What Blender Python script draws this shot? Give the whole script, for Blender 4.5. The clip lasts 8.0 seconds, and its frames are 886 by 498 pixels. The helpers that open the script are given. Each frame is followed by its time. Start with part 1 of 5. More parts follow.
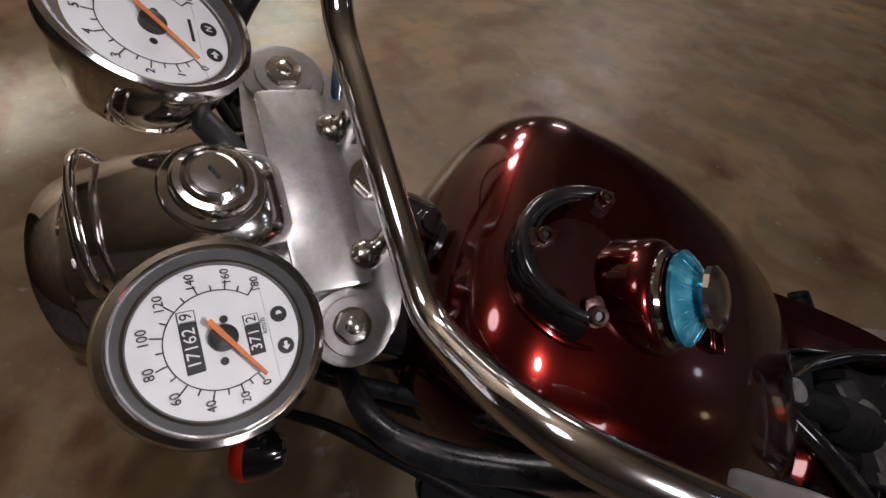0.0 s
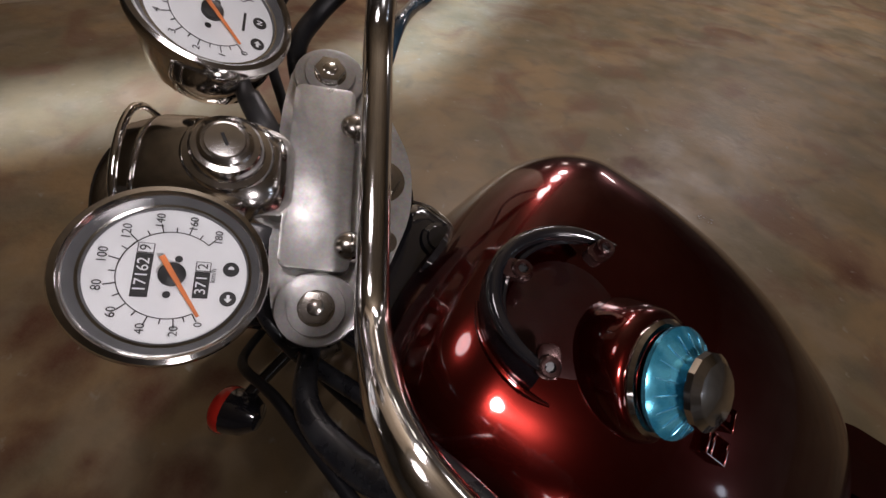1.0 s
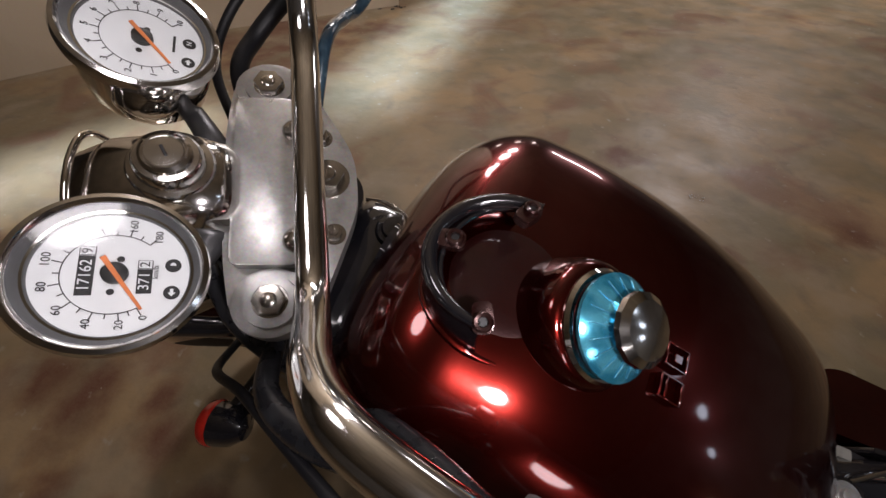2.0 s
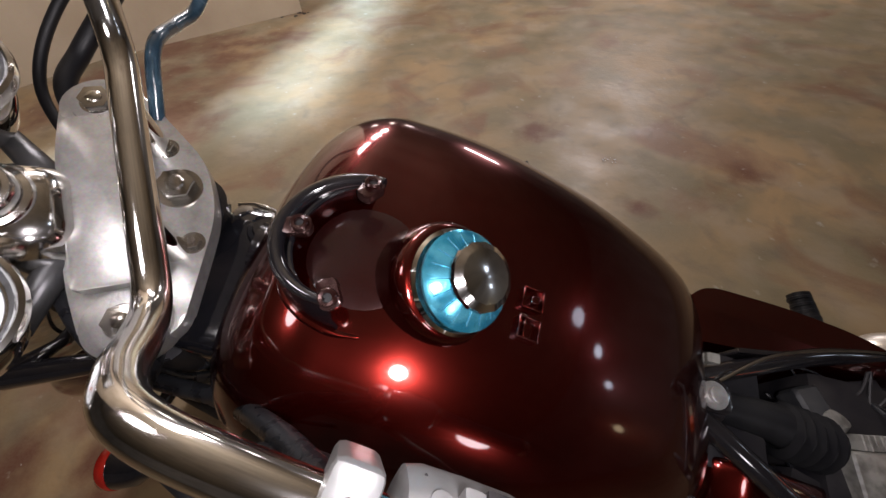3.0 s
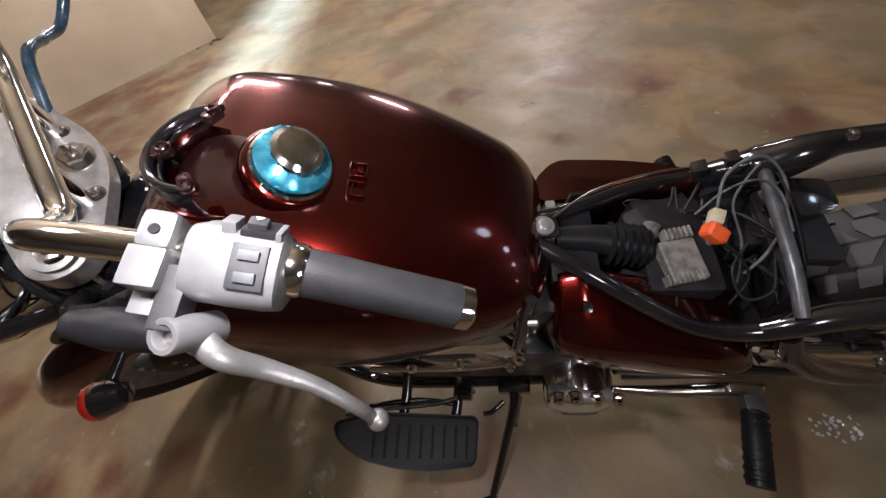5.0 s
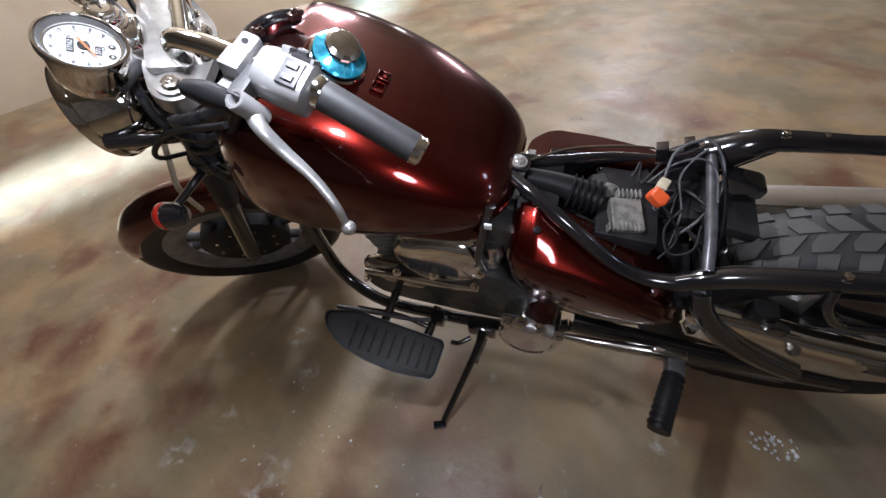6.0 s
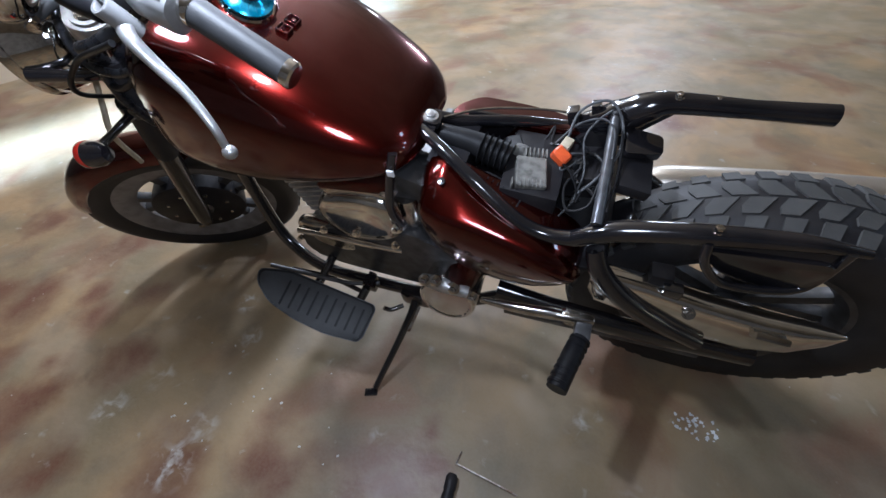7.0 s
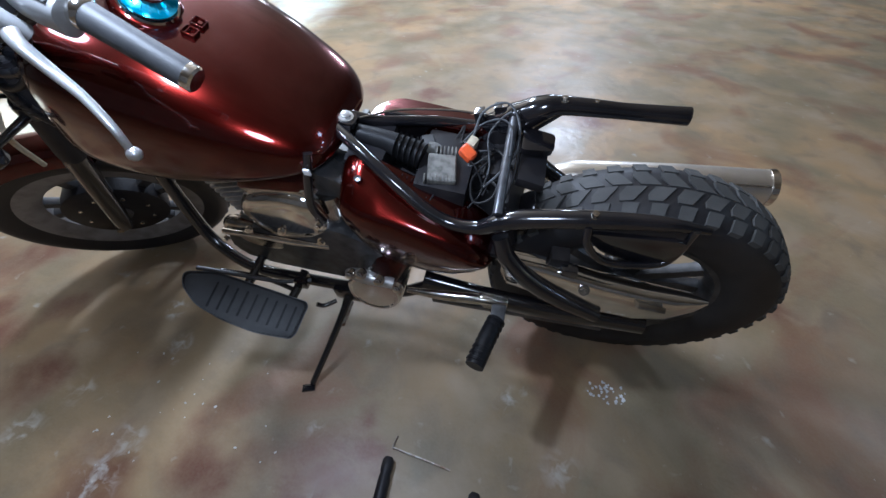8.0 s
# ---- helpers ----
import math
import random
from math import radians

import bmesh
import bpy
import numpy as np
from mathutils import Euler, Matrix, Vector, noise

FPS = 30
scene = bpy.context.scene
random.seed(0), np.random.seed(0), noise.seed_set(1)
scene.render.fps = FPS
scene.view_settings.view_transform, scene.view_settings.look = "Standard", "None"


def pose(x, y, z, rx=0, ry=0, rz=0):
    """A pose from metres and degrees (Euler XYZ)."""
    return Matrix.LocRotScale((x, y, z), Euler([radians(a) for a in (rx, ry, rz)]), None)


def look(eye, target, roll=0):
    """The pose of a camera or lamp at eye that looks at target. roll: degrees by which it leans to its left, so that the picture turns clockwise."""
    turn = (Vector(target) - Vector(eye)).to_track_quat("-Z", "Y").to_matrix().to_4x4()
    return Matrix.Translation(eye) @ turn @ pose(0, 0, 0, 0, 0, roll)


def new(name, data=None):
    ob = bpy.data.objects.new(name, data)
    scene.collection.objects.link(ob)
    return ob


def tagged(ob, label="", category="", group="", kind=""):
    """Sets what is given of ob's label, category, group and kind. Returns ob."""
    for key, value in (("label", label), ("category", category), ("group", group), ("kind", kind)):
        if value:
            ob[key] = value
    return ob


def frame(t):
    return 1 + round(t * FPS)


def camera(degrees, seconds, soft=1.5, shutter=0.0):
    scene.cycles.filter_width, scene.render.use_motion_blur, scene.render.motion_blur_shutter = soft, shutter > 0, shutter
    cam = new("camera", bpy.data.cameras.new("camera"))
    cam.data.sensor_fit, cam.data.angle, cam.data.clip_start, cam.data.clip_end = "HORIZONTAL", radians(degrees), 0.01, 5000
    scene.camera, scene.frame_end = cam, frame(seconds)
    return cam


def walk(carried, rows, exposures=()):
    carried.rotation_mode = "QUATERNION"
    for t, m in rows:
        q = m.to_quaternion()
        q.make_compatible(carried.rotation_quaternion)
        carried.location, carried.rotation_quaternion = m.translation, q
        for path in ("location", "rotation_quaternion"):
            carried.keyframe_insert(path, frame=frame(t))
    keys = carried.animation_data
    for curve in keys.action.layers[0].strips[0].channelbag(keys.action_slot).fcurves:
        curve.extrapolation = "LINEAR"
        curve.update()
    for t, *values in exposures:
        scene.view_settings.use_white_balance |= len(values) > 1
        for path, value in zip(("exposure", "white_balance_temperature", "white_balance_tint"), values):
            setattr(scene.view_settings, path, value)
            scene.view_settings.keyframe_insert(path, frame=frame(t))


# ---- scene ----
cam = camera(98.0, 8.0)
PATH = [
    (0, (-0.164, -0.399, 1.092), (-0.287, 0.819, -0.489), 9.6),
    (0.5, (-0.133, -0.369, 1.098), (-0.55, 0.809, -0.464), 10.1),
    (1, (-0.09, -0.379, 1.09), (-0.657, 0.789, -0.432), 7.9),
    (1.2, (-0.081, -0.375, 1.092), (-0.678, 0.792, -0.419), 6.4),
    (2.3, (-0.004, -0.382, 1.08), (-0.61, 0.852, -0.372), -2.9),
    (2.5, (0.014, -0.374, 1.081), (-0.52, 0.889, -0.375), -2.6),
    (3, (0.049, -0.37, 1.075), (-0.376, 0.912, -0.401), -3.6),
    (3.5, (0.088, -0.372, 1.077), (-0.263, 0.924, -0.405), -7.3),
    (4, (0.126, -0.392, 1.076), (-0.184, 0.908, -0.412), -12.2),
    (4.5, (0.162, -0.427, 1.065), (-0.15, 0.859, -0.434), -15.2),
    (4.7, (0.182, -0.449, 1.061), (-0.122, 0.817, -0.457), -16.3),
    (5.8, (0.315, -0.68, 1.047), (-0.26, 0.59, -0.387), -10.4),
    (6, (0.339, -0.701, 1.038), (-0.21, 0.582, -0.395), -7.8),
    (6.5, (0.428, -0.721, 0.995), (-0.062, 0.524, -0.49), -2.6),
    (7, (0.509, -0.723, 0.968), (-0.048, 0.581, -0.442), -4.7),
    (7.5, (0.554, -0.737, 0.98), (0.14, 0.596, -0.453), -1.4),
    (8, (0.581, -0.745, 0.992), (0.257, 0.621, -0.433), -0.2),
]
EXPOSURES = [(0, -0.76, 6500, 21), (1.2, -0.84, 6600, 22), (2.5, -0.15, 6450, 19), (4.5, 0.32, 6400, 19), (6, 0.85, 5750, 14), (8, 1.15, 4950, 9)]
walk(cam, [(t, look(eye, target, roll)) for t, eye, target, roll in PATH], EXPOSURES)

# ---- light ----
world = bpy.data.worlds.new("night")
world.use_nodes = True
world.node_tree.nodes["Background"].inputs[0].default_value = (0.55, 0.5, 0.42, 1)
world.node_tree.nodes["Background"].inputs[1].default_value = 0.02
scene.world = world


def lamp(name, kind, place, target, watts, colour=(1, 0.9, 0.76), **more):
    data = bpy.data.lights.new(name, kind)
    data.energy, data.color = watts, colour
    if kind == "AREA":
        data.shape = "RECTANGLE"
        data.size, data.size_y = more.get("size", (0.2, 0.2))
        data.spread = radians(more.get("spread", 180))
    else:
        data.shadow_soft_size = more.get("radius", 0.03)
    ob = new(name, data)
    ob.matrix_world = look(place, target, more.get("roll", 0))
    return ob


# fixed stand-ins for the camera's moving flash, bulbs in rows behind and beyond
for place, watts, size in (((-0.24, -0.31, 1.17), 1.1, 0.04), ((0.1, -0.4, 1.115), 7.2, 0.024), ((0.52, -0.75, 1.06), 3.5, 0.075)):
    lamp("flash_stand_in", "POINT", place, (0, 0, 0), watts, (1, 0.98, 0.97), radius=size)


def down_lamp(name, x, y, z, watts, turn=0.0, size=(0.12, 0.6), spread=180, colour=(1, 0.975, 0.95)):
    ob = lamp(name, "AREA", (x, y, z), (x, y, 0), watts, colour, size=size, spread=spread)
    ob.matrix_world = pose(x, y, z, 0, 0, turn)


for place, watts, colour in (((3.8, 1.05, 2.6), 5.5, (0.72, 0.87, 1)), ((5.8, 1.15, 2.5), 7.5, (0.72, 0.87, 1)), ((7.4, 0.65, 2.2), 6.5, (0.75, 0.88, 1)), ((7.4, -0.7, 1.3), 3, (1, 0.86, 0.5))):
    lamp("row_bulb", "POINT", place, (0, 0, 0), watts, colour, radius=0.15)
for x, y in ((-2.5, 4.3), (-1.7, 4.8), (-0.9, 5.2)):
    lamp("far_bulb", "POINT", (x, y, 2.2), (0, 0, 0), 9, (1, 0.93, 0.82), radius=0.14)
for y in (1.5, 2.2, 2.9):
    lamp("main_bulb", "POINT", (-1.2, y, 2.75), (0, 0, 0), 58, (1, 0.975, 0.95), radius=0.2)
# unseen area lamp added to brighten the far floor
down_lamp("far_floor_fill", 0.9, 5.6, 2.7, 75, 0, (1.0, 0.5))
# unseen narrow lamps added overhead to lay the bright streaks on the floor
down_lamp("streak_lamp", -1.7, 2.75, 2.3, 17, 7, (0.1, 3.0), 24, (0.52, 0.76, 1))
down_lamp("streak_lamp", -2.3, 0.3, 2.3, 7, -26, (0.12, 1.3), 24, (0.72, 0.87, 1))


# ---- materials ----
def material(name, colour, rough=0.5, metal=0.0, second=None, scale=20.0, mix=(0.4, 0.65), bump=0.0, bump_scale=200.0,
             rough_vary=0.1, coat=0.0, fine=0.06, **more):
    """A principled surface with colour variation at two scales, uneven gloss and fine relief."""
    m = bpy.data.materials.new(name)
    m.use_nodes = True
    nodes, links = m.node_tree.nodes, m.node_tree.links
    p = nodes["Principled BSDF"]
    p.inputs["Metallic"].default_value = metal
    p.inputs["Coat Weight"].default_value = coat
    p.inputs["Coat Roughness"].default_value = more.get("coat_rough", 0.04)
    p.inputs["Specular IOR Level"].default_value = more.get("spec", 0.5)
    at = nodes.new("ShaderNodeTexCoord")
    big, small = nodes.new("ShaderNodeTexNoise"), nodes.new("ShaderNodeTexNoise")
    big.inputs["Scale"].default_value, big.inputs["Detail"].default_value = scale, 6
    small.inputs["Scale"].default_value, small.inputs["Detail"].default_value = bump_scale, 4
    links.new(at.outputs["Object"], big.inputs["Vector"])
    links.new(at.outputs["Object"], small.inputs["Vector"])
    ramp = nodes.new("ShaderNodeValToRGB")
    ramp.color_ramp.elements[0].position, ramp.color_ramp.elements[1].position = mix
    ramp.color_ramp.elements[0].color = (*colour, 1)
    ramp.color_ramp.elements[1].color = (*(second or [c * 0.75 for c in colour]), 1)
    links.new(big.outputs["Fac"], ramp.inputs["Fac"])
    grain = nodes.new("ShaderNodeMix")
    grain.data_type, grain.blend_type = "RGBA", "OVERLAY"
    grain.inputs["Factor"].default_value = fine
    links.new(ramp.outputs["Color"], grain.inputs[6])
    links.new(small.outputs["Color"], grain.inputs[7])
    links.new(grain.outputs[2], p.inputs["Base Color"])
    span = nodes.new("ShaderNodeMapRange")
    span.inputs["To Min"].default_value = max(0.0, rough - rough_vary)
    span.inputs["To Max"].default_value = min(1.0, rough + rough_vary)
    links.new(big.outputs["Fac"], span.inputs["Value"])
    links.new(span.outputs["Result"], p.inputs["Roughness"])
    if bump:
        b = nodes.new("ShaderNodeBump")
        b.inputs["Strength"].default_value, b.inputs["Distance"].default_value = bump, more.get("depth", 0.001)
        links.new(small.outputs["Fac"], b.inputs["Height"])
        links.new(b.outputs["Normal"], p.inputs["Normal"])
    return m


RED = material("candy_red_paint", (0.092, 0.004, 0.002), 0.225, 0.94, (0.072, 0.0032, 0.0016), 6, coat=1.0, coat_rough=0.06, bump=0.02, bump_scale=900, rough_vary=0.04)
CHROME = material("chrome", (0.86, 0.84, 0.81), 0.06, 1.0, (0.66, 0.63, 0.6), 30, bump=0.015, bump_scale=60, rough_vary=0.05)
WORN_CHROME = material("worn_chrome", (0.6, 0.58, 0.55), 0.2, 1.0, (0.4, 0.37, 0.33), 45, bump=0.08, bump_scale=160, rough_vary=0.12)
ALLOY = material("cast_alloy", (0.52, 0.515, 0.505), 0.36, 0.75, (0.36, 0.355, 0.345), 55, mix=(0.35, 0.75), bump=0.2, bump_scale=420, rough_vary=0.12, fine=0.2)
DARK_ALLOY = material("dark_alloy", (0.12, 0.12, 0.125), 0.4, 0.7, (0.07, 0.07, 0.07), 30, bump=0.1, bump_scale=300)
RIM = material("dusty_rim_paint", (0.3, 0.29, 0.285), 0.45, 0.3, (0.2, 0.19, 0.185), 24, bump=0.1, bump_scale=200)
SILVER = material("silver_paint", (0.27, 0.27, 0.27), 0.36, 0.4, (0.22, 0.22, 0.22), 40, bump=0.05, bump_scale=500, rough_vary=0.08)
BLACK = material("black_enamel", (0.007, 0.007, 0.009), 0.16, 0.0, (0.014, 0.012, 0.013), 14, bump=0.05, bump_scale=120, rough_vary=0.12, coat=1.0)
MATT = material("matt_black_plastic", (0.011, 0.0105, 0.013), 0.5, 0.0, (0.024, 0.022, 0.023), 25, bump=0.15, bump_scale=400, spec=0.3)
RUBBER = material("rubber", (0.007, 0.007, 0.0085), 0.45, 0.0, (0.015, 0.015, 0.0155), 18, bump=0.2, bump_scale=260, spec=0.25)
GRIP = material("grip_rubber", (0.017, 0.0175, 0.019), 0.55, 0.0, (0.026, 0.0265, 0.028), 40, bump=0.25, bump_scale=700)
TYRE = material("dusty_tyre", (0.016, 0.015, 0.017), 0.55, 0.0, (0.03, 0.028, 0.028), 10, bump=0.3, bump_scale=180)
TREAD = material("dusty_tread", (0.08, 0.079, 0.076), 0.72, 0.0, (0.06, 0.059, 0.057), 16, bump=0.3, bump_scale=180)
WHITE_DIAL = material("white_dial", (0.82, 0.83, 0.84), 0.5, 0.0, (0.76, 0.77, 0.78), 60, fine=0.02)
GREY_DIAL = material("grey_dial_ring", (0.09, 0.09, 0.094), 0.5, 0.0, None, 60)
INK = material("ink", (0.015, 0.015, 0.016), 0.5, 0.0, None, 90)
ORANGE = material("orange_plastic", (0.85, 0.13, 0.03), 0.4, 0.0, (0.7, 0.1, 0.025), 60, bump=0.05)
NEEDLE = material("needle_orange", (0.8, 0.22, 0.06), 0.45, 0.0, None, 60)
REDLENS = material("red_lens", (0.42, 0.018, 0.01), 0.2, 0.0, None, 60, coat=0.6)
BLUE = material("blue_anodised", (0.035, 0.33, 0.52), 0.16, 0.75, (0.12, 0.56, 0.76), 70, mix=(0.42, 0.6), bump=0.05, rough_vary=0.08)
PALEBLUE = material("pale_blue_edge", (0.2, 0.6, 0.78), 0.2, 0.7, None, 60)
BATTERY = material("grey_white_plastic", (0.21, 0.205, 0.185), 0.5, 0.0, (0.085, 0.08, 0.072), 60, bump=0.15)
CREAM = material("cream_plastic", (0.62, 0.55, 0.4), 0.5, 0.0, (0.45, 0.38, 0.26), 60)
POLISH = material("hazy_chrome", (0.86, 0.85, 0.83), 0.12, 1.0, (0.72, 0.7, 0.68), 25, bump=0.03, bump_scale=50, rough_vary=0.07)
MUFFLER = material("dull_chrome", (0.82, 0.76, 0.68), 0.36, 0.85, (0.68, 0.62, 0.54), 14, bump=0.05, bump_scale=60, rough_vary=0.1)
WIRE = material("grey_wire", (0.1, 0.105, 0.11), 0.5, 0.0, (0.045, 0.045, 0.05), 60)
BLUEWIRE = material("taped_cable", (0.011, 0.0115, 0.014), 0.28, 0.0, (0.024, 0.025, 0.028), 60, bump=0.4, bump_scale=90)
# cable tape; its blue tint stands in for glare
TAPE = material("glare_tinted_tape", (0.02, 0.045, 0.07), 0.25, 0.0, (0.05, 0.1, 0.14), 50, bump=0.4, bump_scale=90, coat=0.5)
WALLPAINT = material("white_wall_paint", (0.76, 0.64, 0.48), 0.5, 0.0, (0.64, 0.52, 0.37), 1.6, bump=0.1, bump_scale=60, fine=0.08)
CEILING = material("unseen_tan_ceiling", (0.32, 0.265, 0.19), 0.85, 0.0, (0.24, 0.2, 0.14), 2)
OUTER = material("unseen_wall_paint", (0.3, 0.285, 0.26), 0.8, 0.0, (0.22, 0.2, 0.18), 1.2, bump=0.1)
PRIMER = material("dusty_primer", (0.03, 0.0045, 0.004), 0.3, 0.55, (0.03, 0.014, 0.013), 14, coat_rough=0.05, bump=0.15, bump_scale=500, fine=0.35, coat=0.6)
PLATE = material("scratched_plate", (0.54, 0.535, 0.52), 0.34, 0.7, (0.41, 0.403, 0.39), 70, mix=(0.44, 0.68), bump=0.06, bump_scale=420, rough_vary=0.14, fine=0.3)
TAB = material("scuffed_red_paint", (0.026, 0.006, 0.005), 0.25, 0.6, (0.06, 0.03, 0.027), 80, bump=0.2, coat=0.4)
GREYPLASTIC = material("dark_grey_plastic", (0.026, 0.027, 0.03), 0.5, 0.0, (0.045, 0.045, 0.046), 40, bump=0.15)
RUST = material("scuffed_steel", (0.4, 0.38, 0.35), 0.4, 0.9, (0.2, 0.13, 0.09), 60, bump=0.1)
CHIP = material("white_paint_chip", (0.62, 0.61, 0.58), 0.6, 0.0, (0.45, 0.43, 0.4), 90)
PAPER = material("clear_film", (0.6, 0.61, 0.62), 0.12, 0.0, (0.8, 0.8, 0.8), 40, coat=1.0)


def floor_material():
    """Old polished concrete: ochre and grey-green clouds, red oxide stains, pale scuffs, uneven gloss."""
    m = bpy.data.materials.new("stained_polished_concrete")
    m.use_nodes = True
    nodes, links = m.node_tree.nodes, m.node_tree.links
    p, at = nodes["Principled BSDF"], nodes.new("ShaderNodeTexCoord")

    def cloud(scale, detail, low, high, dist=0.0):
        n, r = nodes.new("ShaderNodeTexNoise"), nodes.new("ShaderNodeMapRange")
        n.inputs["Scale"].default_value, n.inputs["Detail"].default_value, n.inputs["Distortion"].default_value = scale, detail, dist
        r.inputs["From Min"].default_value, r.inputs["From Max"].default_value = low, high
        links.new(at.outputs["Object"], n.inputs["Vector"])
        links.new(n.outputs["Fac"], r.inputs["Value"])
        return r.outputs["Result"]

    def blend(fac, a, b):
        n = nodes.new("ShaderNodeMix")
        n.data_type = "RGBA"
        links.new(fac, n.inputs["Factor"])
        for v, s in ((a, n.inputs[6]), (b, n.inputs[7])):
            if isinstance(v, tuple):
                s.default_value = (*v, 1)
            else:
                links.new(v, s)
        return n.outputs[2]

    def blobs(places, soft):
        """A mask of uneven round stains: x, y, radius."""
        warp = nodes.new("ShaderNodeTexNoise")
        warp.inputs["Scale"].default_value, warp.inputs["Detail"].default_value = 6.0, 4
        links.new(at.outputs["Object"], warp.inputs["Vector"])
        total = None
        for x, y, radius in places:
            d, f, r = nodes.new("ShaderNodeVectorMath"), nodes.new("ShaderNodeMath"), nodes.new("ShaderNodeMapRange")
            d.operation = "DISTANCE"
            links.new(at.outputs["Object"], d.inputs[0])
            d.inputs[1].default_value = (x, y, 0)
            f.operation = "MULTIPLY_ADD"
            links.new(warp.outputs["Fac"], f.inputs[0])
            f.inputs[1].default_value = radius * 2.4
            links.new(d.outputs["Value"], f.inputs[2])
            r.interpolation_type = "SMOOTHSTEP"
            r.inputs["From Min"].default_value, r.inputs["From Max"].default_value = radius * 2.2, radius * (2.2 - soft)
            links.new(f.outputs[0], r.inputs["Value"])
            if total is None:
                total = r.outputs["Result"]
            else:
                m2 = nodes.new("ShaderNodeMath")
                m2.operation = "MAXIMUM"
                links.new(total, m2.inputs[0])
                links.new(r.outputs["Result"], m2.inputs[1])
                total = m2.outputs[0]
        return total

    def scaled(fac, k):
        n = nodes.new("ShaderNodeMath")
        n.operation = "MULTIPLY"
        links.new(fac, n.inputs[0])
        n.inputs[1].default_value = k
        return n.outputs[0]

    def product(a, b):
        n = nodes.new("ShaderNodeMath")
        n.operation = "MULTIPLY"
        links.new(a, n.inputs[0])
        links.new(b, n.inputs[1])
        return n.outputs[0]

    c = blend(cloud(0.9, 8, 0.4, 0.62, 0.5), (0.385, 0.255, 0.128), (0.275, 0.212, 0.124))
    c = blend(scaled(cloud(2.6, 8, 0.42, 0.62, 0.4), 0.85), c, (0.21, 0.175, 0.105))
    c = blend(scaled(cloud(4.5, 9, 0.48, 0.75, 0.3), 0.8), c, (0.36, 0.285, 0.2))
    c = blend(scaled(cloud(2.1, 7, 0.535, 0.655, 0.9), 0.72), c, (0.21, 0.1, 0.058))
    c = blend(scaled(cloud(8, 9, 0.52, 0.78, 0.5), 0.7), c, (0.165, 0.135, 0.095))
    reds = [(-1.05, -0.15, 0.16), (-0.75, -0.3, 0.1), (-1.5, -0.15, 0.2), (1.1, -0.5, 0.12), (1.35, 0.9, 0.2), (0.0, 1.5, 0.18), (0.9, 1.3, 0.14), (-1.28, -0.48, 0.2), (-0.95, -0.38, 0.1), (-0.62, -0.5, 0.12), (0.31, -0.43, 0.07), (0.24, -0.56, 0.09), (-0.25, -0.72, 0.16), (-0.83, -0.6, 0.08), (-2.75, 1.7, 0.35), (-2.3, 2.3, 0.25), (0.45, 0.98, 0.09), (1.4, 0.2, 0.15), (-1.16, -0.46, 0.2), (-0.86, -0.44, 0.11), (-0.78, -0.74, 0.16), (-0.55, -0.83, 0.12), (-0.04, -0.6, 0.13), (0.25, -0.56, 0.17), (-1.6, 0.3, 0.25), (-1.9, 0.9, 0.3), (-2.6, 1.5, 0.4), (-2.3, 2.0, 0.35), (-2.1, 2.5, 0.3), (-2.9, 1.1, 0.35), (-2.85, 2.1, 0.4), (-2.6, 2.25, 0.4), (-3.0, 1.6, 0.4), (0.21, -0.52, 0.15), (0.04, -0.63, 0.15), (0.34, -0.49, 0.1), (-0.98, -0.69, 0.12), (-0.74, -0.68, 0.1), (-2.1, 1.3, 0.3), (-2.25, 1.15, 0.25), (-2.5, 1.75, 0.3), (-1.9, 1.2, 0.2)]
    c = blend(scaled(product(blobs(reds, 1.05), cloud(6, 7, 0.05, 0.5, 0.8)), 0.97), c, (0.15, 0.06, 0.034))
    # darker grey-green patches on the near floor, broken up by noise
    grey_greens = [(0.3, -0.75, 0.2), (0.62, -0.62, 0.2), (0.0, -0.88, 0.16), (0.95, -0.6, 0.2), (0.45, -0.45, 0.12), (1.15, -0.3, 0.16), (0.1, -0.5, 0.12)]
    c = blend(scaled(product(blobs(grey_greens, 1.3), cloud(5, 8, 0.3, 0.6, 0.6)), 0.75), c, (0.15, 0.128, 0.08))
    pales = [(-0.51, -0.64, 0.06), (-0.23, -0.6, 0.06), (-0.26, -0.69, 0.07), (-0.4, -0.25, 0.05), (0.19, -0.47, 0.04), (-0.45, -0.52, 0.07), (0.64, -0.29, 0.06), (0.8, -0.42, 0.06), (-0.3, -0.34, 0.04)]
    c = blend(product(blobs(pales, 1.2), cloud(30, 9, 0.47, 0.63, 0.6)), c, (0.6, 0.58, 0.54))
    c = blend(scaled(cloud(17, 7, 0.66, 0.76, 0.3), 0.8), c, (0.42, 0.39, 0.33))
    c = blend(cloud(60, 3, 0.765, 0.785), c, (0.6, 0.58, 0.54))
    c = blend(scaled(cloud(140, 4, 0.3, 0.95), 0.22), c, (0.33, 0.285, 0.22))
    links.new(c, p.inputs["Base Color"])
    r = nodes.new("ShaderNodeMapRange")
    r.inputs["To Min"].default_value, r.inputs["To Max"].default_value = 0.32, 0.6
    links.new(cloud(3.1, 6, 0.3, 0.7), r.inputs["Value"])
    links.new(r.outputs["Result"], p.inputs["Roughness"])
    b = nodes.new("ShaderNodeBump")
    b.inputs["Strength"].default_value, b.inputs["Distance"].default_value = 0.25, 0.004
    links.new(cloud(26, 8, 0.2, 0.8), b.inputs["Height"])
    links.new(b.outputs["Normal"], p.inputs["Normal"])
    return m


